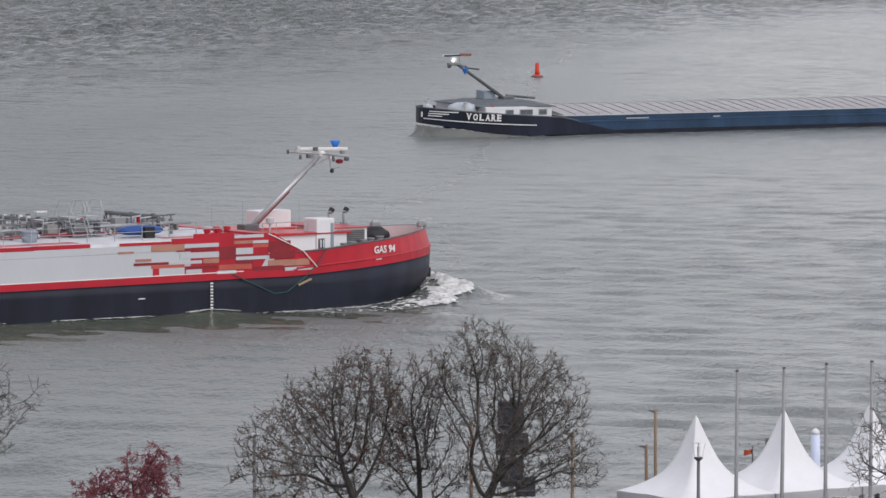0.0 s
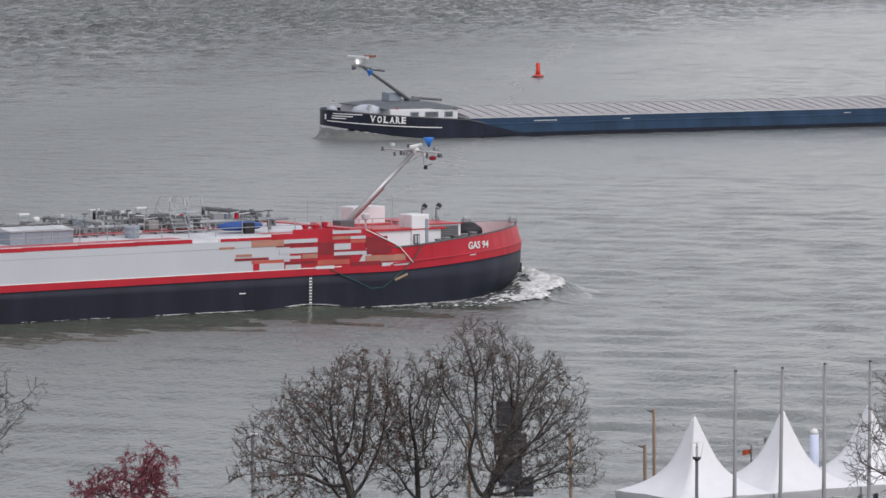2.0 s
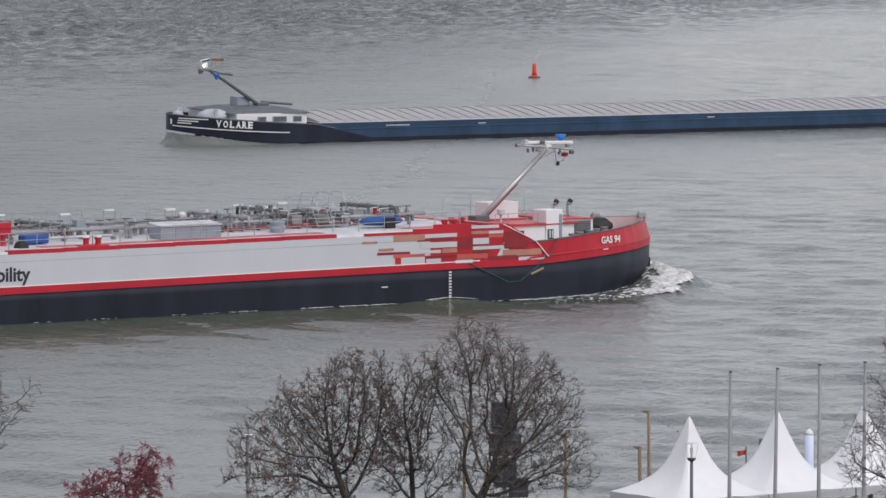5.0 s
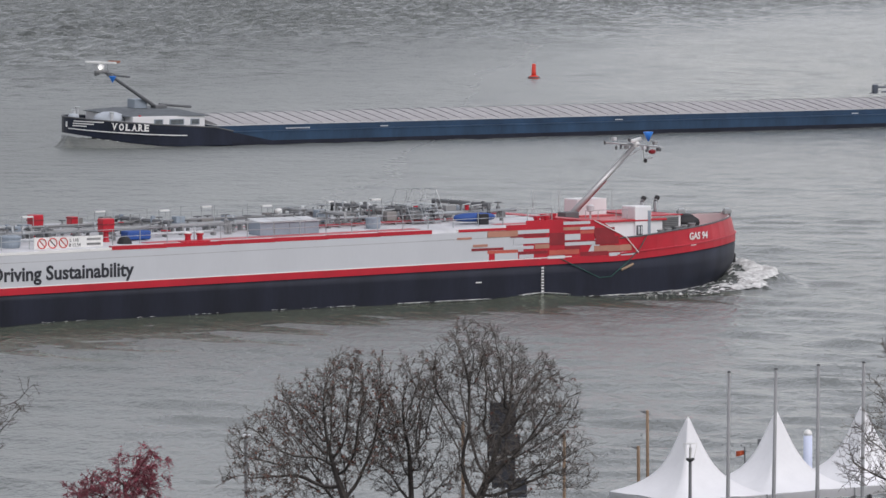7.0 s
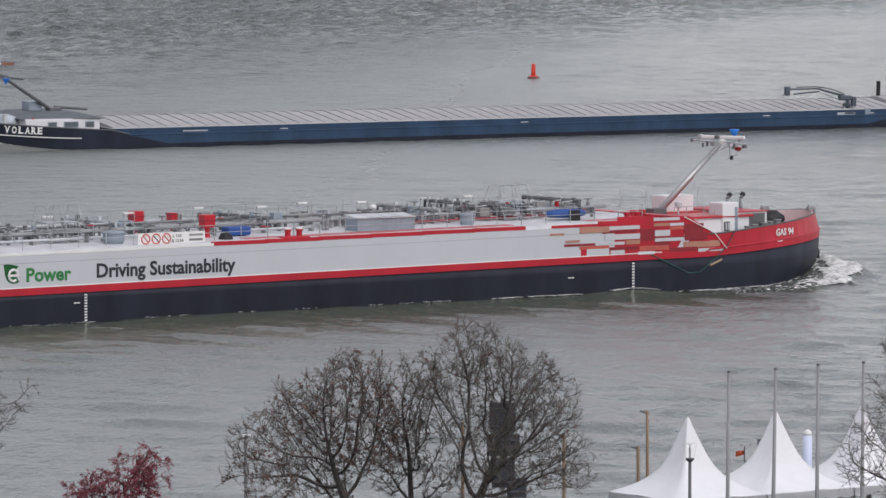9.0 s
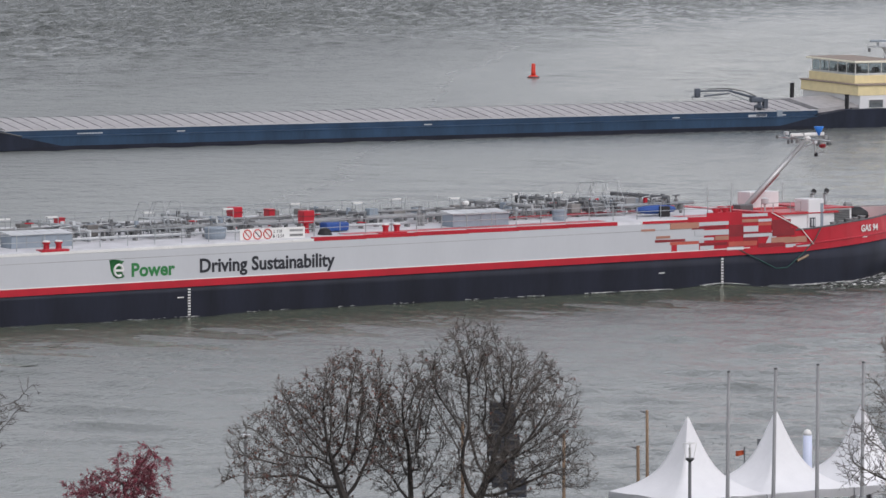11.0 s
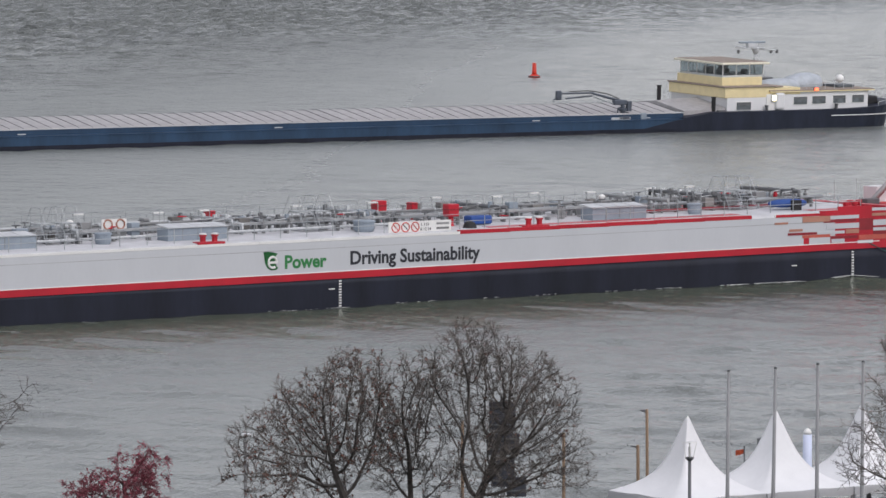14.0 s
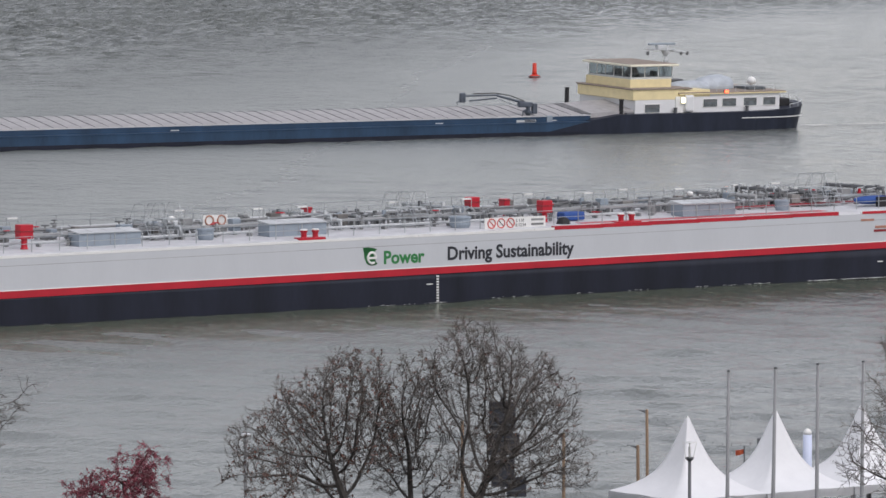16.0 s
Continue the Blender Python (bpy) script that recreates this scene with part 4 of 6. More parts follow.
def barge_band(name, xs, z0, z1, material, label, inset=0.0, parent=None):
    bm = bmesh.new()
    ring = []
    for x in xs:
        a, b = barge_low(x) if z0(x) < 0 else barge_plan(x) * 0.97, barge_plan(x)
        a, b = max(0.01, a - inset), max(0.01, b - inset)
        ring.append([bm.verts.new((x, -a, z0(x))), bm.verts.new((x, -b, z1(x))), bm.verts.new((x, b, z1(x))), bm.verts.new((x, a, z0(x)))])
    for u, v in zip(ring, ring[1:]):
        for j in range(4):
            k = (j + 1) % 4
            bm.faces.new((u[j], v[j], v[k], u[k]))
    bm.faces.new(ring[0])
    bm.faces.new(ring[-1][::-1])
    bmesh.ops.recalc_face_normals(bm, faces=bm.faces)
    return part(name, bm, material, parent or BARGE, label)


def barge_hull():
    barge_band("bow_hull", XS, barge_keel, lambda x: barge_top(x) - 0.35, "navy", "black-blue bow plating")
    under = [(x, max(0.02, barge_plan(min(x, 9.0) - 3.2) * 0.9)) for x in XS if x > 1.4]
    part("underbody", prism(under, lambda x: -1.5, lambda x: barge_keel(x) + 0.1), "black_hull", BARGE, "black raked underbody")
    fore = [(x, barge_plan(x)) for x in XS]
    part("bow_bulwark", wall(fore[::-1], lambda x: barge_top(x) - 0.36, barge_top, -0.08), "navy", BARGE, "black-blue bow bulwark")
    part("bulwark_rail", tube([(x, -b, barge_top(x)) for x, b in reversed(fore)] + [(x, b, barge_top(x)) for x, b in fore], 0.07, 6), "dark_steel", BARGE)
    barge_band("hold_hull", [13, 40, 70, 106], lambda x: -1.5, lambda x: 0.95, "blue_hull", "weathered dark blue side plating")
    barge_band("boot_top", [12.9, 40, 70, 106.1], lambda x: -1.4, lambda x: 0.14, "black_hull", "black band at the waterline", inset=-0.012)
    part("rub_rail", box(13, 106, -C - 0.05, C + 0.05, 0.95, 1.06, 0.02), "blue_hull", BARGE)
    part("coaming", box(11.5, 106.5, -C + 0.55, C - 0.55, 1.0, 1.58), "blue_hull", BARGE, "dark blue hatch coaming")
    part("coaming_lip", box(11.4, 106.6, -C + 0.5, C - 0.5, 1.58, 1.63), "light_grey", BARGE, "pale lip along the hatches")
    barge_band("stern_hull", XE, lambda x: -1.5, barge_top, "navy", "black-blue stern plating")
    # the slanting borders between black and blue
    for x0, x1, xa, xb in ((13.0, 17.5, 13.0, 13.3), (106.0, 101.0, 106.0, 105.5)):
        bm = bmesh.new()
        v = [bm.verts.new((x, -C - 0.016 + dy, z)) for dy in (0, 0.03) for x, z in ((x0, 0.0), (x1, 0.1), (xb, 0.95), (xa, 0.95))]
        for f in ((0, 1, 2, 3), (7, 6, 5, 4), (0, 4, 5, 1), (1, 5, 6, 2), (2, 6, 7, 3), (3, 7, 4, 0)):
            bm.faces.new([v[k] for k in f])
        bmesh.ops.recalc_face_normals(bm, faces=bm.faces)
        part("paint_slant", bm, "navy", BARGE)

    def stripe(name, x0, x1, zz, w, n=10, rise=0.0):
        bm = bmesh.new()
        xs = [x0 + (x1 - x0) * (i / n) ** 2 for i in range(n + 1)] if x0 < 0 else [x1 + (x0 - x1) * (i / n) ** 2 for i in range(n, -1, -1)]
        ring = []
        for x in xs:
            z = zz + rise * max(0.0, (x1 - x) / (x1 - x0)) ** 1.25
            y = -barge_plan(x) - 0.03
            ring.append([bm.verts.new((x, y, z)), bm.verts.new((x, y, z + w)), bm.verts.new((x, y + 0.06, z + w)), bm.verts.new((x, y + 0.06, z))])
        for u, v in zip(ring, ring[1:]):
            for j in range(4):
                bm.faces.new((u[j], v[j], v[(j + 1) % 4], u[(j + 1) % 4]))
        bm.faces.new(ring[0])
        bm.faces.new(ring[-1][::-1])
        bmesh.ops.recalc_face_normals(bm, faces=bm.faces)
        part(name, bm, "sign_white", BARGE)

    stripe("white_line", -2.06, 7.9, 0.78, 0.09, 30, 0.5)
    stripe("white_line", 125, 135.4, 0.95, 0.09, 20)
    for k, (a, b) in enumerate(((-1.85, 0.0), (-1.88, -0.7), (-1.9, -1.15))):
        stripe("bow_stripe", a, b, 2.02 - k * 0.22, 0.1, 6)
    # the name, bent round the bow in single letters
    x = 0.6
    for ch in "VOLARE":
        w = 0.56
        a = math.atan2(barge_plan(x) - barge_plan(x + w), w)
        lettering(ch, 0.86, "sign_white", Matrix.Translation((x, -barge_plan(x) - 0.1, 1.42 - 0.035 * (x - 0.15))) @ Euler((radians(90), radians(2.5), a)).to_matrix().to_4x4(), BARGE, bold=0.035, width=0.46)
        # serifs at the ends of the strokes
        turn = Matrix.Translation((x, -barge_plan(x) - 0.1, 1.42 - 0.035 * (x - 0.15))) @ Euler((radians(90), radians(2.5), a)).to_matrix().to_4x4()
        for u, v in {"V": ((0.04, 0.6), (0.42, 0.6)), "L": ((0.05, 0.6), (0.05, 0.0)), "A": ((0.04, 0.0), (0.42, 0.0)), "R": ((0.05, 0.0), (0.42, 0.0), (0.05, 0.6)), "E": ((0.05, 0.0), (0.05, 0.6))}.get(ch, ()):
            bm = box(u - 0.1, u + 0.1, v - 0.035, v + 0.035, -0.006, 0.008)
            bm.transform(turn)
            part("serif", bm, "sign_white", BARGE)
        x += w
    for i in range(9):
        part("number_bar", box(19.2 + i * 0.31, 19.44 + i * 0.31, -C + 0.53, -C + 0.56, 1.16, 1.28), "light_grey", BARGE)
    rnd = random.Random(3)
    for x in (30.0, 58.0, 88.0, 101.5):
        part("side_mark", box(x, x + 0.9, -C + 0.53, -C + 0.56, 1.15, 1.25), "light_grey", BARGE)


barge_hull()


def hatches():
    """Sloping aluminium hatch covers in a long row, each a little proud of the next."""
    bm = bmesh.new()
    prof = [(-C + 0.62, 1.63), (-C + 0.66, 1.72), (-0.5, 2.33), (0, 2.36), (0.5, 2.33), (C - 0.66, 1.72), (C - 0.62, 1.63)]
    a = [bm.verts.new((0.0, y, z)) for y, z in prof]
    b = [bm.verts.new((1.4, y, z)) for y, z in prof]
    for j in range(len(prof) - 1):
        bm.faces.new((a[j], a[j + 1], b[j + 1], b[j]))
    bm.faces.new(a[::-1])
    bm.faces.new(b)
    bmesh.ops.recalc_face_normals(bm, faces=bm.faces)
    first = part("hatch_cover", bm, "hatch", BARGE, "pale aluminium hatch cover")
    first.location = (11.6, 0, 0)
    bm = bmesh.new()
    rim = [(y * 1.004, z + 0.02) for y, z in prof]
    tube([(0, y, z) for y, z in rim], 0.022, 4, bm)
    seam = part("hatch_seam", bm, "dark_steel", BARGE, "dark joint between hatch covers")
    seam.location = (13.03, 0, 0)
    rnd = random.Random(8)
    for i in range(1, 64):
        share("hatch_cover", first, pose(11.6 + i * 1.47, 0, rnd.uniform(-0.012, 0.012)), BARGE)
        share("hatch_seam", seam, pose(13.03 + i * 1.47, 0, 0), BARGE)


hatches()


def barge_fore():
    h = part("fore_house", box(2.6, 10.5, -C + 1.15, C - 1.15, 1.0, 2.6, 0.05), "house_white", BARGE, "low white fore house with a grey roof")
    bm = bmesh.new()
    for x, y, z in ((2.2, 4.2, 2.62), (10.8, 4.75, 2.6), (4.4, 2.2, 3.0), (9.2, 2.4, 3.02)):
        for s in (-1, 1):
            bm.verts.new((x, s * y, z))
            bm.verts.new((x, s * y, z - 0.06))
    bmesh.ops.convex_hull(bm, input=bm.verts)
    part("roof", bm, "grey_roof", h)
    for x0, x1 in ((4.9, 5.9), (6.6, 8.2), (8.9, 9.9)):
        w = part("window", box(x0, x1, -C + 1.1, -C + 1.18, 1.75, 2.32, 0.02), "cabinet", h)
        part("pane", box(x0 + 0.12, x1 - 0.12, -C + 1.07, -C + 1.11, 1.82, 2.25), "pane_grey", w)
    bm = lathe([(1.4, 0), (1.5, 0.25), (1.2, 0.7), (0.6, 0.95), (0.1, 1.0)], 0, 0, 18)
    bm.transform(Matrix.Translation((1.5, -2.0, 2.0)) @ Matrix.Diagonal((1.1, 1.0, 0.95, 1)))
    part("winch_cover", bm, "tarp", BARGE, "pale tarpaulin over the bow winch", smooth=True)
    part("stem_cover", lathe([(0.5, 2.1), (0.55, 2.35), (0.4, 2.6), (0.1, 2.65)], -1.15, 0.2, 12), "tarp", BARGE, "pale cover on the stem", smooth=True)
    part("stem_mark", box(-2.16, -2.06, -0.3, -0.1, 1.45, 1.95, 0.02), "sign_white", BARGE)
    part("red_stanchion", box(3.3, 3.5, -C + 1.2, -C + 1.35, 2.0, 2.75, 0.03), "red", BARGE)
    part("roof_box", box(5.5, 6.9, 0.2, 1.6, 3.0, 3.85, 0.05), "cabinet", BARGE)
    for x, y in ((-0.9, 0.6), (1.0, -3.3), (1.0, 3.3)):
        part("bow_bollard", lathe([(0.22, 1.9), (0.18, 2.0), (0.18, 2.9), (0.26, 2.94), (0.26, 3.02)], x, y, 10), "light_grey", BARGE)
    m = part("mast", tube([(8.0, 0, 2.95), (2.1, 0, 6.55)], 0.19, 8, r_end=0.14), "dark_steel", BARGE, "dark leaning mast")
    part("mast_foot", box(7.4, 8.7, -0.5, 0.5, 2.95, 3.3, 0.08), "dark_steel", m)
    part("crossbar", tube([(2.2, -1.5, 6.45), (2.2, 1.5, 6.45)], 0.06, 5), "dark_steel", m)
    part("horn_arm", tube([(3.2, 0.2, 6.2), (4.4, 0.8, 6.05), (5.3, 0.9, 5.95)], 0.1, 5), "dark_steel", m)
    part("mast_head", box(1.0, 2.4, -0.25, 0.25, 6.5, 6.72, 0.04), "steel", m)
    for x, y in ((1.1, 0.0), (1.9, -1.0), (1.9, 1.0)):
        part("nav_lamp", lathe([(0.12, 6.2), (0.16, 6.25), (0.16, 6.5), (0.08, 6.55)], x, y, 10), "dark_steel", m)
    part("blue_cone", lathe([(0.02, 5.6), (0.36, 6.2), (0.33, 6.22)], 2.3, -1.1, 14), "cone_blue", m)
    part("radar_base", lathe([(0.28, 6.7), (0.34, 6.85), (0.34, 7.15), (0.15, 7.3)], 1.62, 0, 14), "sign_white", m, smooth=True)
    part("masthead_light", lathe([(0.04, 6.82), (0.1, 6.87), (0.125, 6.97), (0.1, 7.07), (0.04, 7.12)], 1.35, -0.35, 12), "white_light", m, "lit white masthead light", smooth=True)
    part("winch_boom", tube([(8.4, 0.5, 3.3), (12.3, 1.2, 2.95)], 0.14, 6), "dark_steel", BARGE)
    r = part("radar_scanner", box(-1.55, 1.55, -0.1, 0.1, 0, 0.22, 0.06), "sign_white", BARGE, "white turning radar bar")
    part("scanner_back", box(-1.5, 1.5, 0.1, 0.17, 0.02, 0.2, 0.03), "blue_hull", r)
    bm = bmesh.new()
    top = [bm.verts.new((2.4 + 0.22 * i, 0.06 * math.sin(i * 1.7), 7.62 + 0.02 * math.sin(i))) for i in range(7)]
    low = [bm.verts.new((2.4 + 0.22 * i, 0.06 * math.sin(i * 1.7), 7.36 + 0.02 * math.sin(i + 1))) for i in range(7)]
    for i in range(6):
        bm.faces.new((low[i], low[i + 1], top[i + 1], top[i]))
    bmesh.ops.solidify(bm, geom=bm.faces[:], thickness=0.01)
    f = part("pennant", bm, "orange", m, "frayed orange pennant")
    part("pennant_staff", tube([(2.36, 0, 6.6), (2.36, 0, 7.7)], 0.025, 5), "dark_steel", f)
    r.location = (1.62, 0, 7.34)
    return r


BARGE_RADAR = barge_fore()


def barge_crane():
    c = part("deck_crane", tube([(99.2, -C + 0.9, 1.05), (99.2, -C + 0.9, 3.0)], 0.26, 10, r_end=0.2), "crane_paint", BARGE, "folded dark blue-grey deck crane")
    part("crane_foot", box(98.5, 99.9, -C + 0.5, -C + 1.3, 1.05, 1.4, 0.06), "crane_paint", c)
    part("slewing_ring", lathe([(0.3, 1.9), (0.42, 1.95), (0.42, 2.15), (0.3, 2.2)], 99.2, -C + 0.9, 12), "crane_paint", c)
    part("stabiliser", tube([(98.4, -C + 0.7, 1.2), (98.5, -C + 0.75, 2.2), (99.1, -C + 0.9, 2.35)], 0.08, 6), "crane_paint", c)
    part("control_stand", box(99.6, 100.1, -C + 0.6, -C + 1.0, 1.9, 2.9, 0.04), "crane_paint", c)
    part("crane_knuckle", box(98.0, 99.6, -C + 0.65, -C + 1.15, 2.55, 3.05, 0.1), "crane_paint", c)
    part("boom", tube([(98.9, -C + 0.9, 2.95), (97.6, -C + 1.0, 3.25), (95.6, -C + 1.2, 3.75)], 0.16, 6, r_end=0.12), "crane_paint", c)
    part("boom", tube([(95.8, -C + 1.2, 3.8), (92.0, -C + 1.6, 3.75)], 0.1, 6), "crane_paint", c)
    part("boom", tube([(95.6, -C + 1.2, 3.5), (92.6, -C + 1.5, 3.25)], 0.09, 6), "crane_paint", c)
    part("ram", tube([(98.2, -C + 0.9, 2.6), (95.8, -C + 1.15, 3.4)], 0.07, 6), "galvan", c)
    part("hook_block", box(91.5, 92.1, -C + 1.4, -C + 1.8, 3.1, 4.05, 0.1), "crane_paint", c)
    part("hose", tube([(98.6, -C + 0.8, 3.2), (97.2, -C + 0.95, 3.7), (95.4, -C + 1.2, 4.0), (93, -C + 1.5, 3.95)], 0.05, 5), "black", c)
    part("hook", tube([(91.6, -C + 1.6, 3.3), (91.1, -C + 1.6, 3.1), (91.3, -C + 1.6, 2.9)], 0.06, 5), "crane_paint", c)
    part("crane_plate", box(97.6, 99.9, -C + 0.5, -C + 0.56, 1.08, 1.32), "light_grey", c)
    part("lever_stand", box(101.2, 101.9, -C + 0.45, -C + 0.8, 1.05, 1.7, 0.05), "cabinet", c)


barge_crane()


def aft_house():
    y0, y1 = -C + 0.85, C - 0.85
    h = part("deck_house", box(112.2, 130.4, y0, y1, 1.2, 3.5, 0.04), "house_white", BARGE, "white living quarters with cream upper works")
    part("house_roof", box(117.5, 131.0, y0 - 0.2, y1 + 0.2, 3.5, 3.66, 0.03), "brown_roof", h)
    part("roof_edge", box(117.5, 131.05, y0 - 0.24, y1 + 0.24, 3.44, 3.54), "cream", h)
    # cream belt round the front, and the wheelhouse foot
    b = part("cream_belt", box(111.9, 118.2, y0 - 0.02, y1 + 0.02, 2.95, 4.0, 0.05), "cream", h, "cream painted belt")
    part("belt_edge", box(111.75, 119.2, y0 - 0.14, y1 + 0.14, 3.98, 4.12, 0.03), "brown_roof", b)
    part("belt_side", box(118.2, 121.5, y0 - 0.02, y1 + 0.02, 3.2, 3.9, 0.03), "cream", b)
    part("wheelhouse_foot", box(112.5, 117.6, -3.5, 4.3, 4.1, 4.95, 0.04), "cream", b)
    bm = bmesh.new()
    for x, rise in ((106.9, 0.0), (112.1, 0.25)):
        for y, z in ((-4.7, 1.75), (-4.7, 1.3), (0.3, 2.45), (4.7, 1.95), (4.7, 1.3)):
            bm.verts.new((x, y, z + rise))
    bmesh.ops.convex_hull(bm, input=bm.verts)
    part("front_shelter", bm, "hatch", BARGE, "brownish hatch before the house")
    w = part("wheelhouse", box(112.7, 117.9, -3.3, 4.15, 4.95, 5.15, 0.02), "light_grey", BARGE, "glazed wheelhouse with a cream roof")
    part("wheelhouse_roof", box(112.2, 118.3, -3.85, 4.6, 6.25, 6.47, 0.06), "pale_cream", w)
    part("roof_top", box(112.4, 118.1, -3.6, 4.35, 6.47, 6.52), "brown_roof", w)
    for x, y, s in ((113.6, -1.8, 0.5), (113.7, 0.3, 0.7), (114.6, 1.6, 0.5), (115.2, -0.6, 0.4), (116.6, 1.9, 0.6), (116.3, -2.2, 0.45)):
        part("console", box(x, x + s, y, y + s * 1.6, 5.15, 5.45 + s * 0.5, 0.05), "dark_steel", w)
    part("sun_blind", box(112.95, 117.6, -3.15, 4.0, 6.17, 6.23), "dark_steel", w)
    for y in (-3.22, -1.74, -0.26, 1.22, 2.7, 4.07):
        part("mullion", box(112.72, 112.8, y - 0.04, y + 0.04, 5.12, 6.25), "sign_white", w)
    for k, (a, c) in enumerate(zip((-3.18, -1.7, -0.22, 1.26, 2.74), (-1.78, -0.3, 1.18, 2.66, 4.03))):
        part("pane", box(112.76, 112.8, a, c, 5.16, 6.23), "window_glass", w)
    for y in (-3.28, 4.13):
        for x in (114.4, 116.1, 117.82):
            part("mullion", box(x - 0.04, x + 0.04, y - 0.04, y + 0.04, 5.12, 6.25), "sign_white", w)
        for a, c in ((112.82, 114.36), (114.44, 116.06), (116.14, 117.78)):
            part("pane", box(a, c, y - 0.02, y + 0.02, 5.16, 6.23), "window_glass", w)
    for a, c in ((-3.18, 0.35), (0.45, 4.03)):
        part("pane", box(117.82, 117.86, a, c, 5.16, 6.23), "window_glass", w)
    for x0, x1, z0, z1 in ((113.4, 115.2, 1.72, 2.5), (120.7, 122.4, 2.15, 2.92), (123.1, 124.8, 2.18, 2.95), (125.8, 127.4, 2.2, 2.97), (128.3, 129.8, 2.22, 2.99)):
        f = part("window", box(x0 - 0.08, x1 + 0.08, y0 - 0.04, y0 + 0.02, z0 - 0.08, z1 + 0.08, 0.02), "sign_white", h)
        part("pane", box(x0, x1, y0 - 0.07, y0 - 0.03, z0, z1), "pane_grey", f)
        part("curtain", box(x0 + 0.1, x1 - 0.1, y0 - 0.075, y0 - 0.065, z1 - 0.3, z1 - 0.05), "dark_steel", f)
    d = part("door", box(117.3, 118.2, y0 - 0.06, y0 + 0.02, 1.7, 3.15), "light_grey", h)
    part("door_pane", box(117.45, 118.05, y0 - 0.09, y0 - 0.05, 2.3, 2.9), "glass", d)
    lamp = part("deck_lamp", box(117.7, 118.2, y0 - 0.3, y0 - 0.02, 2.5, 3.2, 0.08), "light_grey", h)
    part("lit_lens", box(117.72, 118.18, y0 - 0.36, y0 - 0.29, 2.6, 3.15, 0.05), "lamp_on", lamp)
    part("lamp_casing", box(118.2, 119.3, y0 - 0.45, y0 + 0.02, 1.7, 3.4, 0.2), "house_white", h, "rounded white casing")
    part("door_panel", box(117.15, 118.3, y0 - 0.1, y0 + 0.0, 1.6, 3.25, 0.04), "sign_white", h)
    rl = part("side_light", box(123.1, 123.6, y0 - 0.35, y0 - 0.1, 3.52, 3.85, 0.04), "dark_steel", h)
    part("red_lens", box(123.12, 123.58, y0 - 0.4, y0 - 0.34, 3.55, 3.82), "red_light", rl)
    for x, y, sx, sz, n in ((121.0, -1.4, 2.9, 0.75, 1), (125.0, -0.6, 2.5, 1.25, 2)):
        bm = lathe([(0.15, -1.0), (0.7, -0.75), (0.95, -0.2), (1.0, 0.3), (0.75, 0.8), (0.2, 1.0)], 0, 0, 16)
        bm.transform(Matrix.Translation((x, y, 3.85)) @ Matrix.Diagonal((sx, 1.2, sz, 1)) @ Euler((0, radians(90), 0)).to_matrix().to_4x4())
        part("boat_cover", bm, "tarp", BARGE, "grey tarpaulin over a dinghy", smooth=True)
    part("roof_locker", box(118.9, 121.8, 0.2, 3.0, 3.66, 4.6, 0.05), "dark_steel", BARGE)
    for k in range(7):
        x = 122.5 + k * 1.2
        part("roof_rail_post", tube([(x, y0 + 0.2, 3.66), (x, y0 + 0.2, 4.2)], 0.025, 4), "light_grey", BARGE)
    part("roof_rail", tube([(122.5, y0 + 0.2, 4.2), (129.7, y0 + 0.2, 4.2)], 0.025, 4), "light_grey", BARGE)
    part("roof_bench", box(127.4, 129.6, -3.5, -1.0, 3.66, 3.95, 0.04), "grey_roof", BARGE)
    part("satellite_dome", lathe([(0.12, 3.66), (0.12, 4.0), (0.4, 4.05), (0.48, 4.3), (0.4, 4.58), (0.2, 4.74), (0.04, 4.78)], 130.0, -0.5, 16), "sign_white", BARGE, "white satellite dome", smooth=True)
    m = part("aft_mast", tube([(119.3, 0, 3.6), (119.3, 0, 7.3)], 0.14, 10), "light_grey", BARGE, "pale mast with radar and aerials", smooth=True)
    part("mast_head", lathe([(0.16, 7.0), (0.34, 7.3), (0.5, 7.62), (0.3, 7.68)], 119.3, 0, 12), "light_grey", m, smooth=True)
    part("mast_arm", tube([(116.9, 0.3, 7.75), (119.3, 0, 7.6), (122.0, -0.2, 7.35)], 0.1, 6), "light_grey", m)
    part("platform", box(117.6, 120.2, -0.5, 0.4, 7.62, 7.7, 0.02), "light_grey", m)
    part("radar_bar", box(117.1, 120.4, -0.2, 0.1, 8.15, 8.36, 0.06), "cabinet", m)
    part("radar_foot", box(118.1, 119.3, -0.3, 0.2, 7.7, 8.16, 0.08), "light_grey", m)
    for x, y in ((121.2, -0.1), (121.9, -0.2), (117.3, 0.3)):
        part("mast_lamp", lathe([(0.1, 7.1), (0.15, 7.15), (0.15, 7.45), (0.06, 7.5)], x, y, 8), "dark_steel", m)
    for x, z in ((119.0, 6.3), (119.0, 5.4)):
        part("mast_box", box(x, x + 0.5, -0.3, 0.0, z, z + 0.35, 0.04), "light_grey", m)
    for x, y, z0, z1 in ((108.8, 2.3, 1.5, 3.85), (110.6, -C + 1.0, 1.1, 3.1)):
        part("smoke_post", lathe([(0.22, z0), (0.22, z1 - 0.1), (0.26, z1 - 0.08), (0.26, z1)], x, y, 12), "black", BARGE)
    for x, y in ((117.0, -C + 0.5), (126, -C + 0.5), (133, -3.4), (134.5, -1.5), (135.0, 1.0)):
        part("stern_bollard", lathe([(0.2, 1.4), (0.16, 1.5), (0.16, 2.05), (0.22, 2.1), (0.22, 2.16)], x, y, 10), "dark_steel", BARGE)
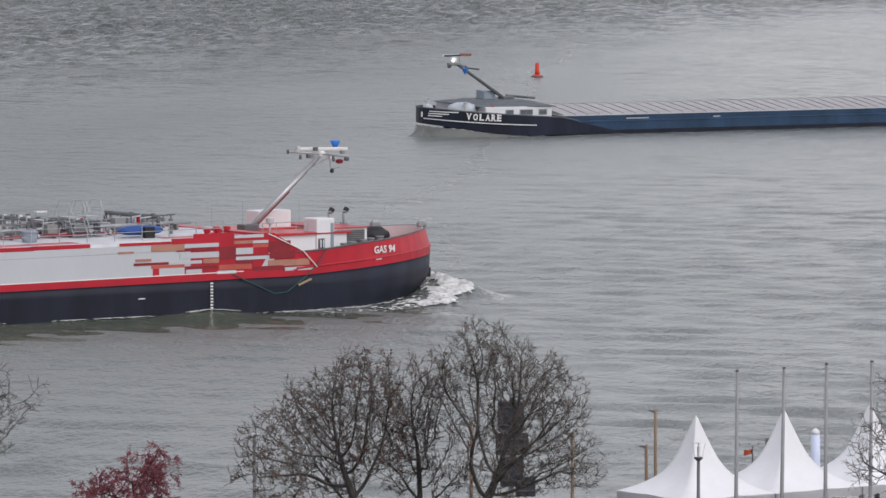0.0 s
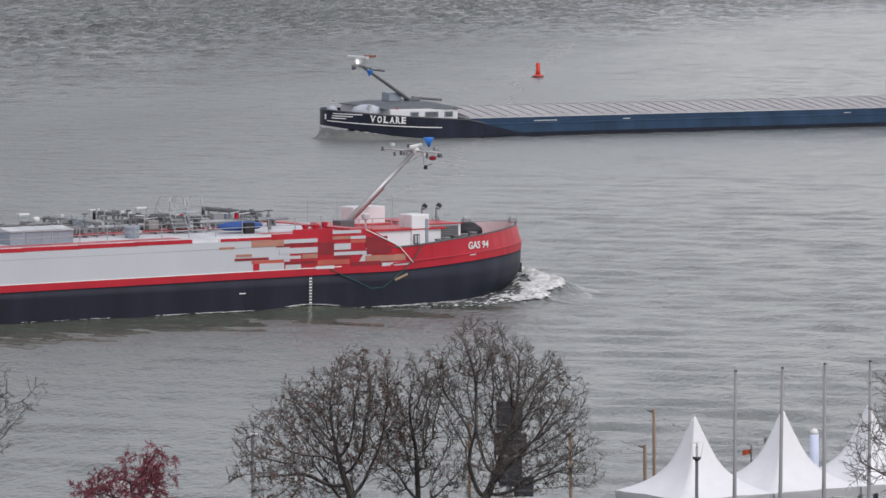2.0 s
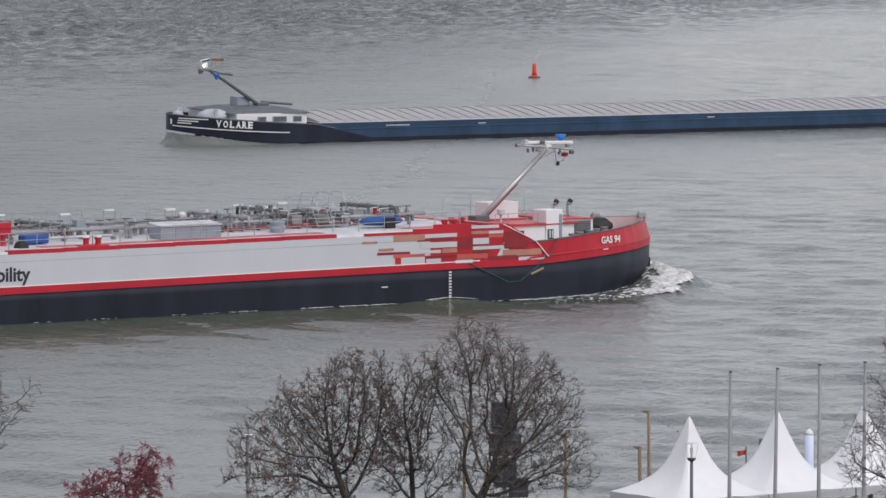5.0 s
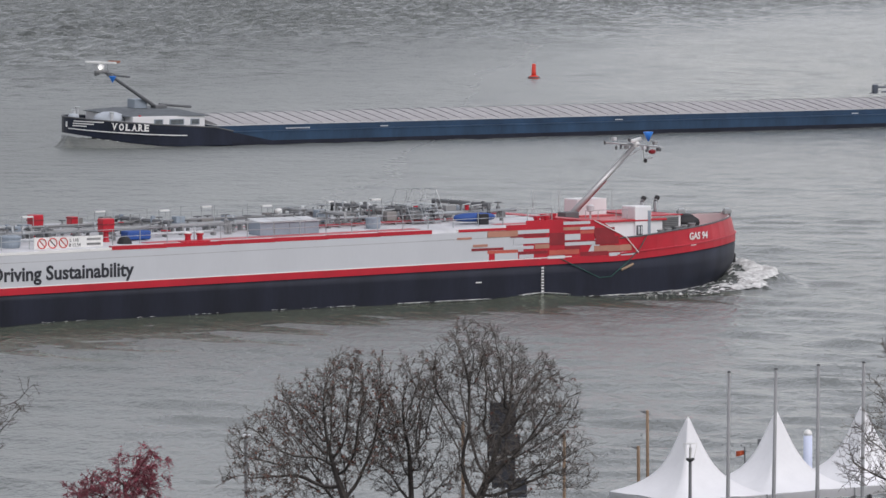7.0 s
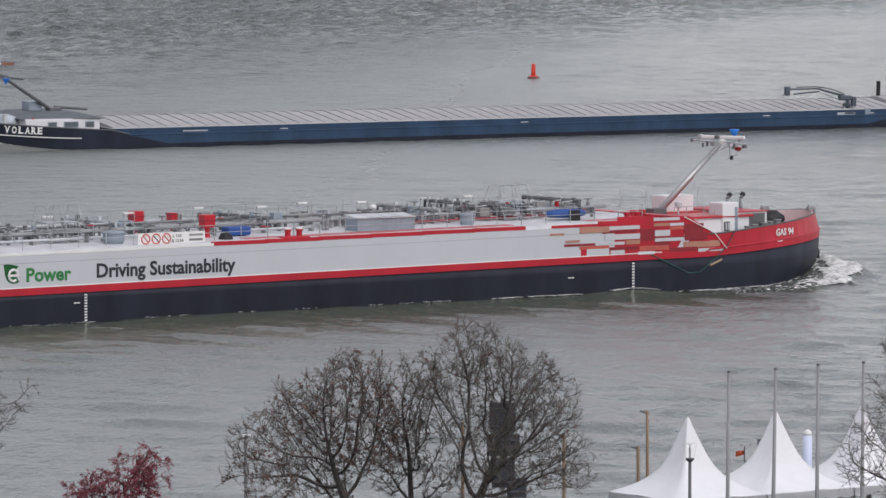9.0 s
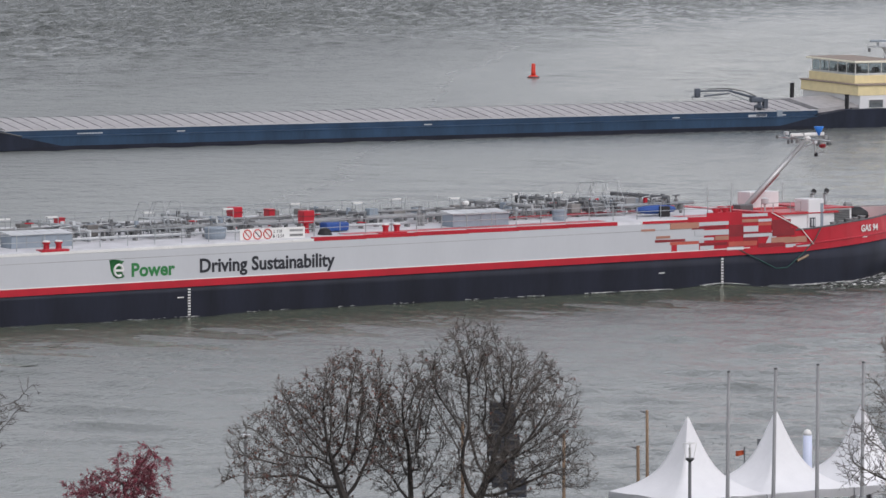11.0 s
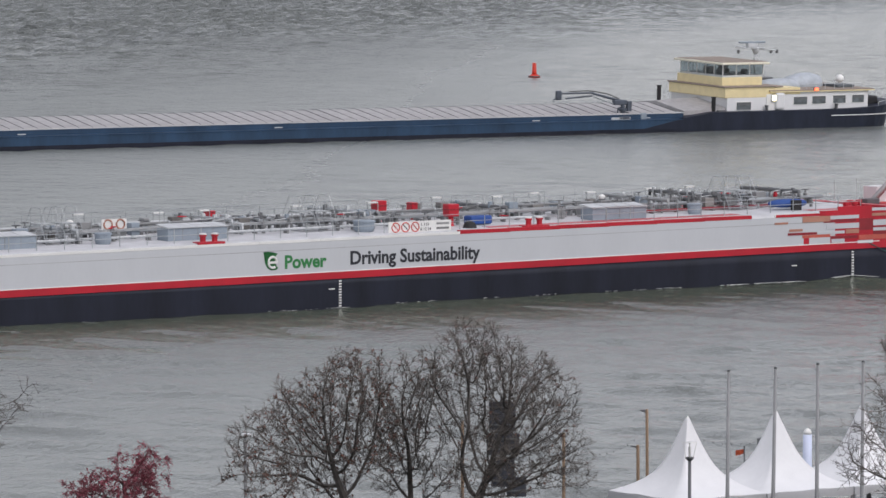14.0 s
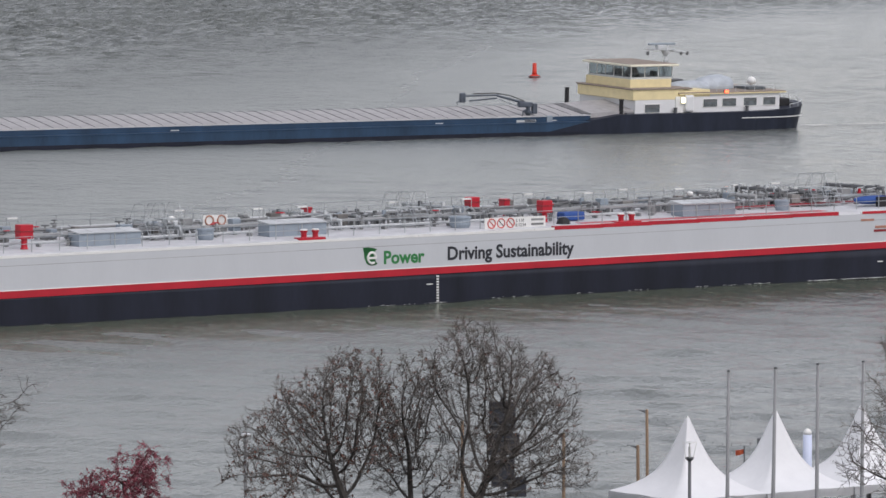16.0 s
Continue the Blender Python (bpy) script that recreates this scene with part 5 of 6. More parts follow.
    part("stern_winch", box(131.6, 133.0, -3.2, 1.0, 1.6, 2.7, 0.15), "black", BARGE)
    rail = [(x, -barge_plan(x) + 0.1, barge_top(x) + 0.4) for x in (131.5, 133, 134.5, 135.6)]
    part("stern_rail", tube(rail, 0.04, 5), "light_grey", BARGE)
    for x, y, z in rail:
        part("rail_post", tube([(x, y, z - 0.45), (x, y, z)], 0.03, 4), "light_grey", BARGE)
    part("warm_porch", box(111.0, 112.0, -C + 0.6, -C + 1.3, 1.1, 1.75, 0.05), "dark_steel", BARGE)


aft_house()


# ---- buoy ----
def buoy():
    b = thing("channel_buoy", "red spar buoy floating in the river", "buoy", at=pose(12.33, 690, -0.1))
    part("spar", lathe([(0.34, 0.2), (0.3, 0.7), (0.26, 1.75), (0.22, 1.8), (0.02, 1.84)], 0, 0, 16), "buoy", b, smooth=True)
    part("float", lathe([(0.75, -0.3), (0.8, 0.0), (0.7, 0.1), (0.34, 0.26)], 0, 0, 20), "buoy", b, "red float with a dark waterline", smooth=True)
    part("collar", lathe([(0.82, -0.1), (0.84, 0.0), (0.8, 0.06)], 0, 0, 20), "dark_steel", b)
    return b


BUOY = buoy()


# ---- on the quay: tents, poles, lamp, posts ----
def on_quay(x, y):
    return pose(x, y, QUAY_Z)


def tent(m):
    """A square pagoda tent: concave peaked roof, scalloped valance, four legs."""
    t = thing("pagoda_tent", "white peaked pagoda tent on the quay", "tent", "row of white tents", at=m)
    half, eave, peak = 1.5, 2.2, 4.2
    bm = bmesh.new()
    n, lv = 8, 16
    rings = []
    for i in range(lv + 1):
        k = i / lv
        u1 = 1 - k
        w = half * (0.48 * u1 + 0.52 * u1 ** 6) + 0.03 * k
        z = eave + (peak - eave) * k
        pts = []
        for s in range(4):
            for j in range(n):
                u = -1 + 2 * j / n
                sag = 1 - 0.06 * (1 - u * u) * (1 - k)
                x, y = ((u, -sag), (sag, u), (-u, sag), (-sag, -u))[s]
                pts.append(bm.verts.new((x * w, y * w, z + 0.012 * math.sin(7 * u + 5 * k + s))))
        rings.append(pts)
    for u, v in zip(rings, rings[1:]):
        for j in range(len(u)):
            k = (j + 1) % len(u)
            bm.faces.new((u[j], u[k], v[k], v[j]))
    bm.faces.new(rings[-1])
    part("roof_cloth", bm, "tent", t, "taut white cloth roof", smooth=True)
    part("peak_cap", lathe([(0.04, peak - 0.05), (0.03, peak), (0.008, peak + 0.05)], 0, 0, 8), "sign_white", t)
    for s in range(4):
        bm = bmesh.new()
        top, low = [], []
        for j in range(25):
            u = -half + 2 * half * j / 24
            drop = 0.2 + 0.05 * abs(math.sin(j * math.pi / 4))
            top.append(bm.verts.new((u, -half - 0.01, eave + 0.01)))
            low.append(bm.verts.new((u, -half - 0.015, eave - drop)))
        for j in range(24):
            bm.faces.new((low[j], low[j + 1], top[j + 1], top[j]))
        bmesh.ops.solidify(bm, geom=bm.faces[:], thickness=0.008)
        v = part("valance", bm, "tent", t)
        v.matrix_basis = pose(0, 0, 0, 0, 0, 90 * s)
        part("tent_leg", box(half - 0.06, half, half - 0.06, half, 0, eave), "pole", t).matrix_basis = pose(0, 0, 0, 0, 0, 90 * s)
    return t


P0 = Vector((6.53, 135.0, 0))
TENT_ROW = Vector((math.cos(radians(34.4)), math.sin(radians(34.4)), 0)) * 2.98
for k in range(4):
    p = P0 + TENT_ROW * k
    tent(pose(p.x, p.y, QUAY_Z - 0.1, 0, 0, 35.4))


def flagpole(x, y, top, lean):
    f = thing("flagpole", "bare grey metal flagpole before the tents", "flagpole", "row of flagpoles", at=pose(x, y, QUAY_Z, 0, lean, 0))
    h = top - QUAY_Z
    part("shaft", lathe([(0.065, 0), (0.06, 0.4), (0.038, h)], 0, 0, 10), "pole", f, smooth=True)
    part("truck", lathe([(0.04, h), (0.045, h + 0.01), (0.045, h + 0.04), (0.02, h + 0.05)], 0, 0, 10), "dark_steel", f)
    part("base", lathe([(0.16, 0), (0.16, 0.06), (0.09, 0.1)], 0, 0, 12), "dark_steel", f)
    part("cleat", box(0.06, 0.11, -0.03, 0.03, 1.1, 1.25), "dark_steel", f)


def street_lamp(x, y, top):
    s = thing("street_lamp", "dark post lamp with a tapered glass lantern", "street lamp", at=on_quay(x, y))
    h = top - QUAY_Z
    part("post", lathe([(0.09, 0), (0.08, 0.5), (0.05, 0.6), (0.04, h - 0.42)], 0, 0, 10), "dark_steel", s, smooth=True)
    l = part("lantern", lathe([(0.085, h - 0.41), (0.1, h - 0.4), (0.1, h - 0.37)], 0, 0, 8), "galvan", s, "open tapered lantern frame")
    for a in range(4):
        c, d = math.cos(a * math.pi / 2), math.sin(a * math.pi / 2)
        part("lantern_bar", tube([(0.09 * c, 0.09 * d, h - 0.4), (0.175 * c, 0.175 * d, h)], 0.012, 4), "sign_white", l)
    part("lantern_top", lathe([(0.18, h), (0.18, h + 0.015), (0.05, h + 0.03)], 0, 0, 4), "sign_white", l)
    part("lantern_holder", lathe([(0.05, h - 0.46), (0.11, h - 0.41), (0.11, h - 0.37)], 0, 0, 8), "dark_steel", l)
    part("lamp_tube", lathe([(0.03, h - 0.36), (0.035, h - 0.1)], 0, 0, 8), "frosted", l)


def post(x, y, top, r=0.07, lean=0.0):
    p = thing("wooden_post", "upright pine post carrying festoon cable", "post", "wooden posts", at=pose(x, y, QUAY_Z, 0, lean, 0))
    h = top - QUAY_Z
    part("shaft", lathe([(r, 0), (r, h * 0.5), (r * 0.9, h)], 0, 0, 9), "wood", p)
    part("bracket", tube([(0, 0, h - 0.05), (-0.2, 0, h - 0.02), (0.05, 0, h - 0.12)], 0.015, 4), "dark_steel", p)
    return p


def quay_things():
    for x, y, top, lean in ((7.43, 131.72, 9.42, 0.3), (8.71, 132.62, 9.42, 0.8), (9.88, 133.46, 9.45, 0.2), (11.15, 134.35, 9.44, 0.3)):
        flagpole(x - (top - QUAY_Z) * math.sin(radians(lean)), y, top, lean)
    street_lamp(6.31, 129.32, 7.81)
    post(5.61, 138.52, 7.78, 0.045, -0.4), post(5.36, 138.34, 6.82, 0.05, -0.6)
    post(0.5, 129.0, 8.4, 0.045), post(3.13, 131.0, 7.9, 0.045)
    # pale inflatable column
    c = thing("advertising_column", "pale blue inflatable column with a white dome top", "inflatable column", at=on_quay(10.2, 141.6))
    part("sleeve", lathe([(0.16, 0), (0.145, 0.1), (0.135, 1.5), (0.125, 2.98)], 0, 0, 16), "inflatable", c, smooth=True)
    part("dome", lathe([(0.122, 2.98), (0.115, 3.05), (0.075, 3.12), (0.02, 3.15)], 0, 0, 16), "sign_white", c, smooth=True)
    # dark post with an orange pennant
    d = thing("signal_post", "dark post with a small orange pennant", "post", at=on_quay(8.73, 139.6))
    part("shaft", box(-0.06, 0.06, -0.06, 0.06, 0, 3.08, 0.01), "dark_steel", d)
    g = thing("pennant_staff", "thin staff with an orange pennant", "flag", at=on_quay(8.3, 139.3))
    part("staff", tube([(0, 0, 0), (0, 0, 2.9)], 0.02, 5), "dark_steel", g)
    bm = bmesh.new()
    a = [bm.verts.new((-0.24 * i / 5, 0.03 * math.sin(i * 1.4), 2.68 - 0.012 * i)) for i in range(6)]
    b = [bm.verts.new((-0.24 * i / 5, 0.03 * math.sin(i * 1.4), 2.8 - 0.005 * i)) for i in range(6)]
    for i in range(5):
        bm.faces.new((a[i], a[i + 1], b[i + 1], b[i]))
    bmesh.ops.solidify(bm, geom=bm.faces[:], thickness=0.006)
    part("pennant", bm, "flag", g)
    # festoon cables from post to post
    f = thing("festoon_cable", "thin dark festoon cable with small bulbs", "cable")
    for (x0, y0, z0), (x1, y1, z1), sag in (((5.61, 138.5, 7.7), (8.73, 139.6, 6.8), 0.35), ((5.61, 138.5, 7.3), (3.13, 131.0, 7.7), 0.5), ((3.13, 131, 7.7), (0.5, 129, 8.3), 0.3)):
        pts = [(x0 + (x1 - x0) * k, y0 + (y1 - y0) * k, z0 + (z1 - z0) * k - sag * 4 * k * (1 - k)) for k in np.linspace(0, 1, 13)]
        w = part("cable", tube(pts, 0.0025, 4), "dark_steel", f)
        for q in pts[1:-1]:
            part("bulb", lathe([(0.008, q[2] - 0.01), (0.018, q[2] - 0.035), (0.008, q[2] - 0.06)], q[0], q[1], 6), "dark_steel", w)
    # dark route sign seen from behind
    s = thing("route_sign", "dark back of a stacked road sign on a post", "road sign", at=on_quay(1.5, 127))
    part("post", tube([(0, 0, 0), (0, 0, 5.4)], 0.06, 8), "pole", s)
    for x0, x1, z0, z1 in ((-0.34, 0.32, 4.55, 5.3), (-0.4, 0.42, 3.95, 4.5), (-0.28, 0.3, 3.15, 3.9), (0.1, 0.6, 2.9, 3.4)):
        q = part("sign_panel", box(x0, x1, -0.1, -0.07, z0, z1, 0.02), "sign_dark", s)
        for z in (z0 + 0.15, z1 - 0.15):
            part("panel_rail", box(x0 + 0.03, x1 - 0.03, -0.13, -0.1, z - 0.02, z + 0.02), "dark_steel", q)
    # thin lamp post beside the trees
    l = thing("lamp_post", "slim grey lamp post with a flat head", "street lamp", at=on_quay(-4.99, 128))
    part("post", lathe([(0.06, 0), (0.04, 4.3)], 0, 0, 8), "pole", l)
    part("head", box(-0.12, 0.14, -0.1, 0.1, 4.3, 4.38, 0.03), "light_grey", l)
    # a railing of dark cloth below the tents
    r = thing("dark_banner", "dark blue banner hung under the tents", "banner")
    o = P0 + ALONG * 4.4 - ACROSS * 1.65
    bm = bmesh.new()
    v = []
    for k in range(13):
        q = o + ALONG * (k * 0.5)
        v.append([bm.verts.new((q.x, q.y, QUAY_Z + z)) for z in (0.6, 1.75 - 0.03 * (k % 2))])
    for a, b in zip(v, v[1:]):
        bm.faces.new((a[0], b[0], b[1], a[1]))
    bmesh.ops.solidify(bm, geom=bm.faces[:], thickness=0.02)
    part("cloth", bm, "navy", r)


quay_things()


# ---- trees: bare crowns grown towards points of a crown's volume ----
def grow(base, height, clumps, seed, pull=900, step=0.14, reach=0.95, kill=0.2):
    """Nodes and parents of a branch skeleton from the trunk's foot into the clumps (x, y, z, radius)."""
    rng = np.random.default_rng(seed)
    vol = np.array([c[3] ** 2.4 for c in clumps])
    pick = rng.choice(len(clumps), pull, p=vol / vol.sum())
    d = rng.normal(size=(pull, 3))
    d /= np.linalg.norm(d, axis=1)[:, None]
    rad = np.array([c[3] for c in clumps])[pick][:, None] * rng.random((pull, 1)) ** 0.42
    goals = np.array([c[:3] for c in clumps])[pick] + d * rad
    nodes, parent = [np.array(base, float)], [-1]
    while nodes[-1][2] < height:
        k = len(nodes)
        nodes.append(nodes[-1] + np.array([0.03 * math.sin(k * 0.9 + seed), 0.03 * math.cos(k * 1.3), step]))
        parent.append(k - 1)
    alive = np.ones(len(goals), bool)
    for it in range(90):
        if not alive.any():
            break
        P = np.array(nodes)
        g = goals[alive]
        D = np.maximum(0, (g ** 2).sum(1)[:, None] + (P ** 2).sum(1)[None] - 2 * g @ P.T).astype(np.float32)
        near = D.argmin(1)
        dist = np.sqrt(D[np.arange(len(g)), near])
        lim = reach if it > 12 else 3.5
        ok = dist < lim
        if not ok.any():
            lim = 9
            ok = dist < lim
        made = False
        for n in np.unique(near[ok]):
            v = (g[ok & (near == n)] - P[n])
            v = (v / np.linalg.norm(v, axis=1)[:, None]).sum(0) + rng.normal(size=3) * 0.26 + np.array([0, 0, 0.1])
            q = P[n] + v / (np.linalg.norm(v) + 1e-9) * step
            if np.linalg.norm(P - q, axis=1).min() > step * 0.35:
                nodes.append(q)
                parent.append(int(n))
                made = True
        P2 = np.array(nodes[len(P):])
        if len(P2):
            ga = np.where(alive)[0]
            Dn = np.linalg.norm(goals[ga][:, None] - P2[None], axis=2).min(1)
            alive[ga[Dn < kill]] = False
        if not made:
            break
    return np.array(nodes), parent


def prongs(verts, faces, a, b, ra, rb, sides=3):
    """One tapered stick as raw vertices."""
    d = (b - a) / (np.linalg.norm(b - a) + 1e-9)
    u = np.cross(d, (0.3, 0.2, 0.93) if abs(d[2]) < 0.9 else (1.0, 0, 0))
    u /= np.linalg.norm(u)
    w = np.cross(d, u)
    k = len(verts)
    for p, r in ((a, ra), (b, rb)):
        for j in range(sides):
            t = 2 * math.pi * j / sides
            verts.append(tuple(p + (u * math.cos(t) + w * math.sin(t)) * r))
    for j in range(sides):
        m = (j + 1) % sides
        faces.append((k + j, k + m, k + sides + m, k + sides + j))


def raw_part(name, verts, faces, material, parent, label=""):
    me = bpy.data.meshes.new(name)
    me.from_pydata(verts, [], faces)
    me.materials.append(M[material])
    ob = new(name, me)
    ob.parent = parent
    return tagged(ob, label)


def tree(name, label, base, height, clumps, seed, pull, tip=0.007, thick=0.24, twigs=3, leaves=0, leaf_mat="leaf", leaf_size=0.045, twig_len=0.2, twig_mat="twig", droop=0.0, group="", sub=3):
    N, par = grow(base, height, clumps, seed, pull)
    rng = np.random.default_rng(seed + 50)
    n = len(N)
    kids = [[] for _ in range(n)]
    for i, p in enumerate(par):
        if p >= 0:
            kids[p].append(i)
    flow = np.zeros(n)
    for i in range(n - 1, -1, -1):
        flow[i] = max(tip ** 2.1, sum(flow[k] for k in kids[i]))
    rad = np.minimum(flow ** (1 / 2.1), thick)
    T = thing(name, label, "tree", group, at=Matrix.Translation(base))
    o = np.array(base)
    wv, wf, tv, tf, lv, lf = [], [], [], [], [], []
    for i in range(1, n):
        a, b = N[par[i]] - o, N[i] - o
        big = rad[par[i]] > 0.022
        prongs(wv if big else tv, wf if big else tf, a, b, min(rad[par[i]], rad[i] * 1.25), rad[i], 6 if big else 3)
        if rad[i] < 0.035:
            d0 = (b - a) / (np.linalg.norm(b - a) + 1e-9)
            for _ in range(twigs if not kids[i] else rng.integers(1, twigs + 1)):
                d = d0 + rng.normal(size=3) * 0.75 + np.array([0, 0, 0.25 - droop])
                d /= np.linalg.norm(d)
                L = twig_len * rng.uniform(0.5, 1.35)
                m = b + d * L * 0.55
                e = m + (d + rng.normal(size=3) * 0.35 + np.array([0, 0, 0.15 - droop])) * L * 0.5
                prongs(tv, tf, b, m, 0.0065, 0.0055)
                prongs(tv, tf, m, e, 0.005, 0.003)
                for _ in range(sub):
                    c = b + (e - b) * rng.uniform(0.25, 0.9)
                    s = d + rng.normal(size=3) * 0.8 + np.array([0, 0, 0.2 - droop])
                    prongs(tv, tf, c, c + s / np.linalg.norm(s) * L * rng.uniform(0.3, 0.75), 0.005, 0.003)
                if rng.random() < leaves:
                    for _ in range(6 if leaves > 0.5 else 2):
                        c = b + (e - b) * rng.uniform(0.2, 1.05) + rng.normal(size=3) * 0.02
                        u, w = rng.normal(size=3), rng.normal(size=3)
                        u *= leaf_size / np.linalg.norm(u)
                        w *= leaf_size * 0.55 / np.linalg.norm(w)
                        k = len(lv)
                        lv.extend([tuple(c + u * 1.2), tuple(c + w), tuple(c - u), tuple(c - w)])
                        lf.append((k, k + 1, k + 2, k + 3))
    raw_part("trunk", wv, wf, "bark", T, "dark bark trunk and limbs")
    tagged(raw_part("crown", tv, tf, twig_mat, T, "dense bare twigs"), kind="stuff")
    if lv:
        tagged(raw_part("leaves", lv, lf, leaf_mat, T), kind="stuff")
    return T


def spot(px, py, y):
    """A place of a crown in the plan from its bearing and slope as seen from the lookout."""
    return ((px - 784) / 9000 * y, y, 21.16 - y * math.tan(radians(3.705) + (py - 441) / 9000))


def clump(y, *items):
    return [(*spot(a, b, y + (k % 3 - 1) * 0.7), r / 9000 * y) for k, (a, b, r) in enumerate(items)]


def trees():
    Y = 120.0
    g = QUAY_Z
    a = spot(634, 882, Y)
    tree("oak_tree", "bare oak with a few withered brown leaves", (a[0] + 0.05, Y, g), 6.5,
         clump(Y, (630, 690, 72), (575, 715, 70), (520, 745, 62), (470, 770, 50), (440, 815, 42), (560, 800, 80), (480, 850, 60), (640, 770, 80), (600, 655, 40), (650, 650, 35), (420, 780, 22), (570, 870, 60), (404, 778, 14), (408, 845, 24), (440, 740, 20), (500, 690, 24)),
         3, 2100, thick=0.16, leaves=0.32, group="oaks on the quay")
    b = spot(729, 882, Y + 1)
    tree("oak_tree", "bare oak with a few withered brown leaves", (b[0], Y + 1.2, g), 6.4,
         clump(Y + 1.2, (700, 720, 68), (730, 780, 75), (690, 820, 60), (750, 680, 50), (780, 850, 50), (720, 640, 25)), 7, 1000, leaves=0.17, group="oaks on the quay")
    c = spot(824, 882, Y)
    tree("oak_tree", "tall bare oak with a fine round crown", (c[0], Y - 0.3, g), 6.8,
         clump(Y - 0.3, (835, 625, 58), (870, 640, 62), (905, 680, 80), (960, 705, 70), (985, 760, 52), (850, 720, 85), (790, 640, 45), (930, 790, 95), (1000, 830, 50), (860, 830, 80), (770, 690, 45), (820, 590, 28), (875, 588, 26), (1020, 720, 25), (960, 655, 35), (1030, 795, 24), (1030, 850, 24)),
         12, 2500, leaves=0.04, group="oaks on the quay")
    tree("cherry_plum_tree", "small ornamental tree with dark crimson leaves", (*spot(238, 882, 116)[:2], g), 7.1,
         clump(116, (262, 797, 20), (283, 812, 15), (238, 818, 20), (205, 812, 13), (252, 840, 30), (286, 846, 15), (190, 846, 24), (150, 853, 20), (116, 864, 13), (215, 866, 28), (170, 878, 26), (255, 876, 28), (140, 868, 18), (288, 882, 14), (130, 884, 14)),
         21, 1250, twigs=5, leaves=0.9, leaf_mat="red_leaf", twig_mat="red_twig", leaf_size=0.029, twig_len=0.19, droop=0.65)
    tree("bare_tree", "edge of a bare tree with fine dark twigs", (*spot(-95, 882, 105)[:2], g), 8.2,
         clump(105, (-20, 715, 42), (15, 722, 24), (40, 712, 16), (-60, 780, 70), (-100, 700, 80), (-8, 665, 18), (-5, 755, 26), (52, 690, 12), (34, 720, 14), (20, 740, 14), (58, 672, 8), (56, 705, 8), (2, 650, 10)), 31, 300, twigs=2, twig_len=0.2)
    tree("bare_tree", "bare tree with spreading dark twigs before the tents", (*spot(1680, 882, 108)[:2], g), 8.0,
         clump(108, (1550, 760, 42), (1520, 800, 35), (1560, 690, 30), (1590, 620, 40), (1640, 720, 80), (1600, 840, 60), (1510, 745, 22), (1530, 840, 35), (1490, 830, 15)), 37, 620, twigs=2, twig_len=0.24)


trees()


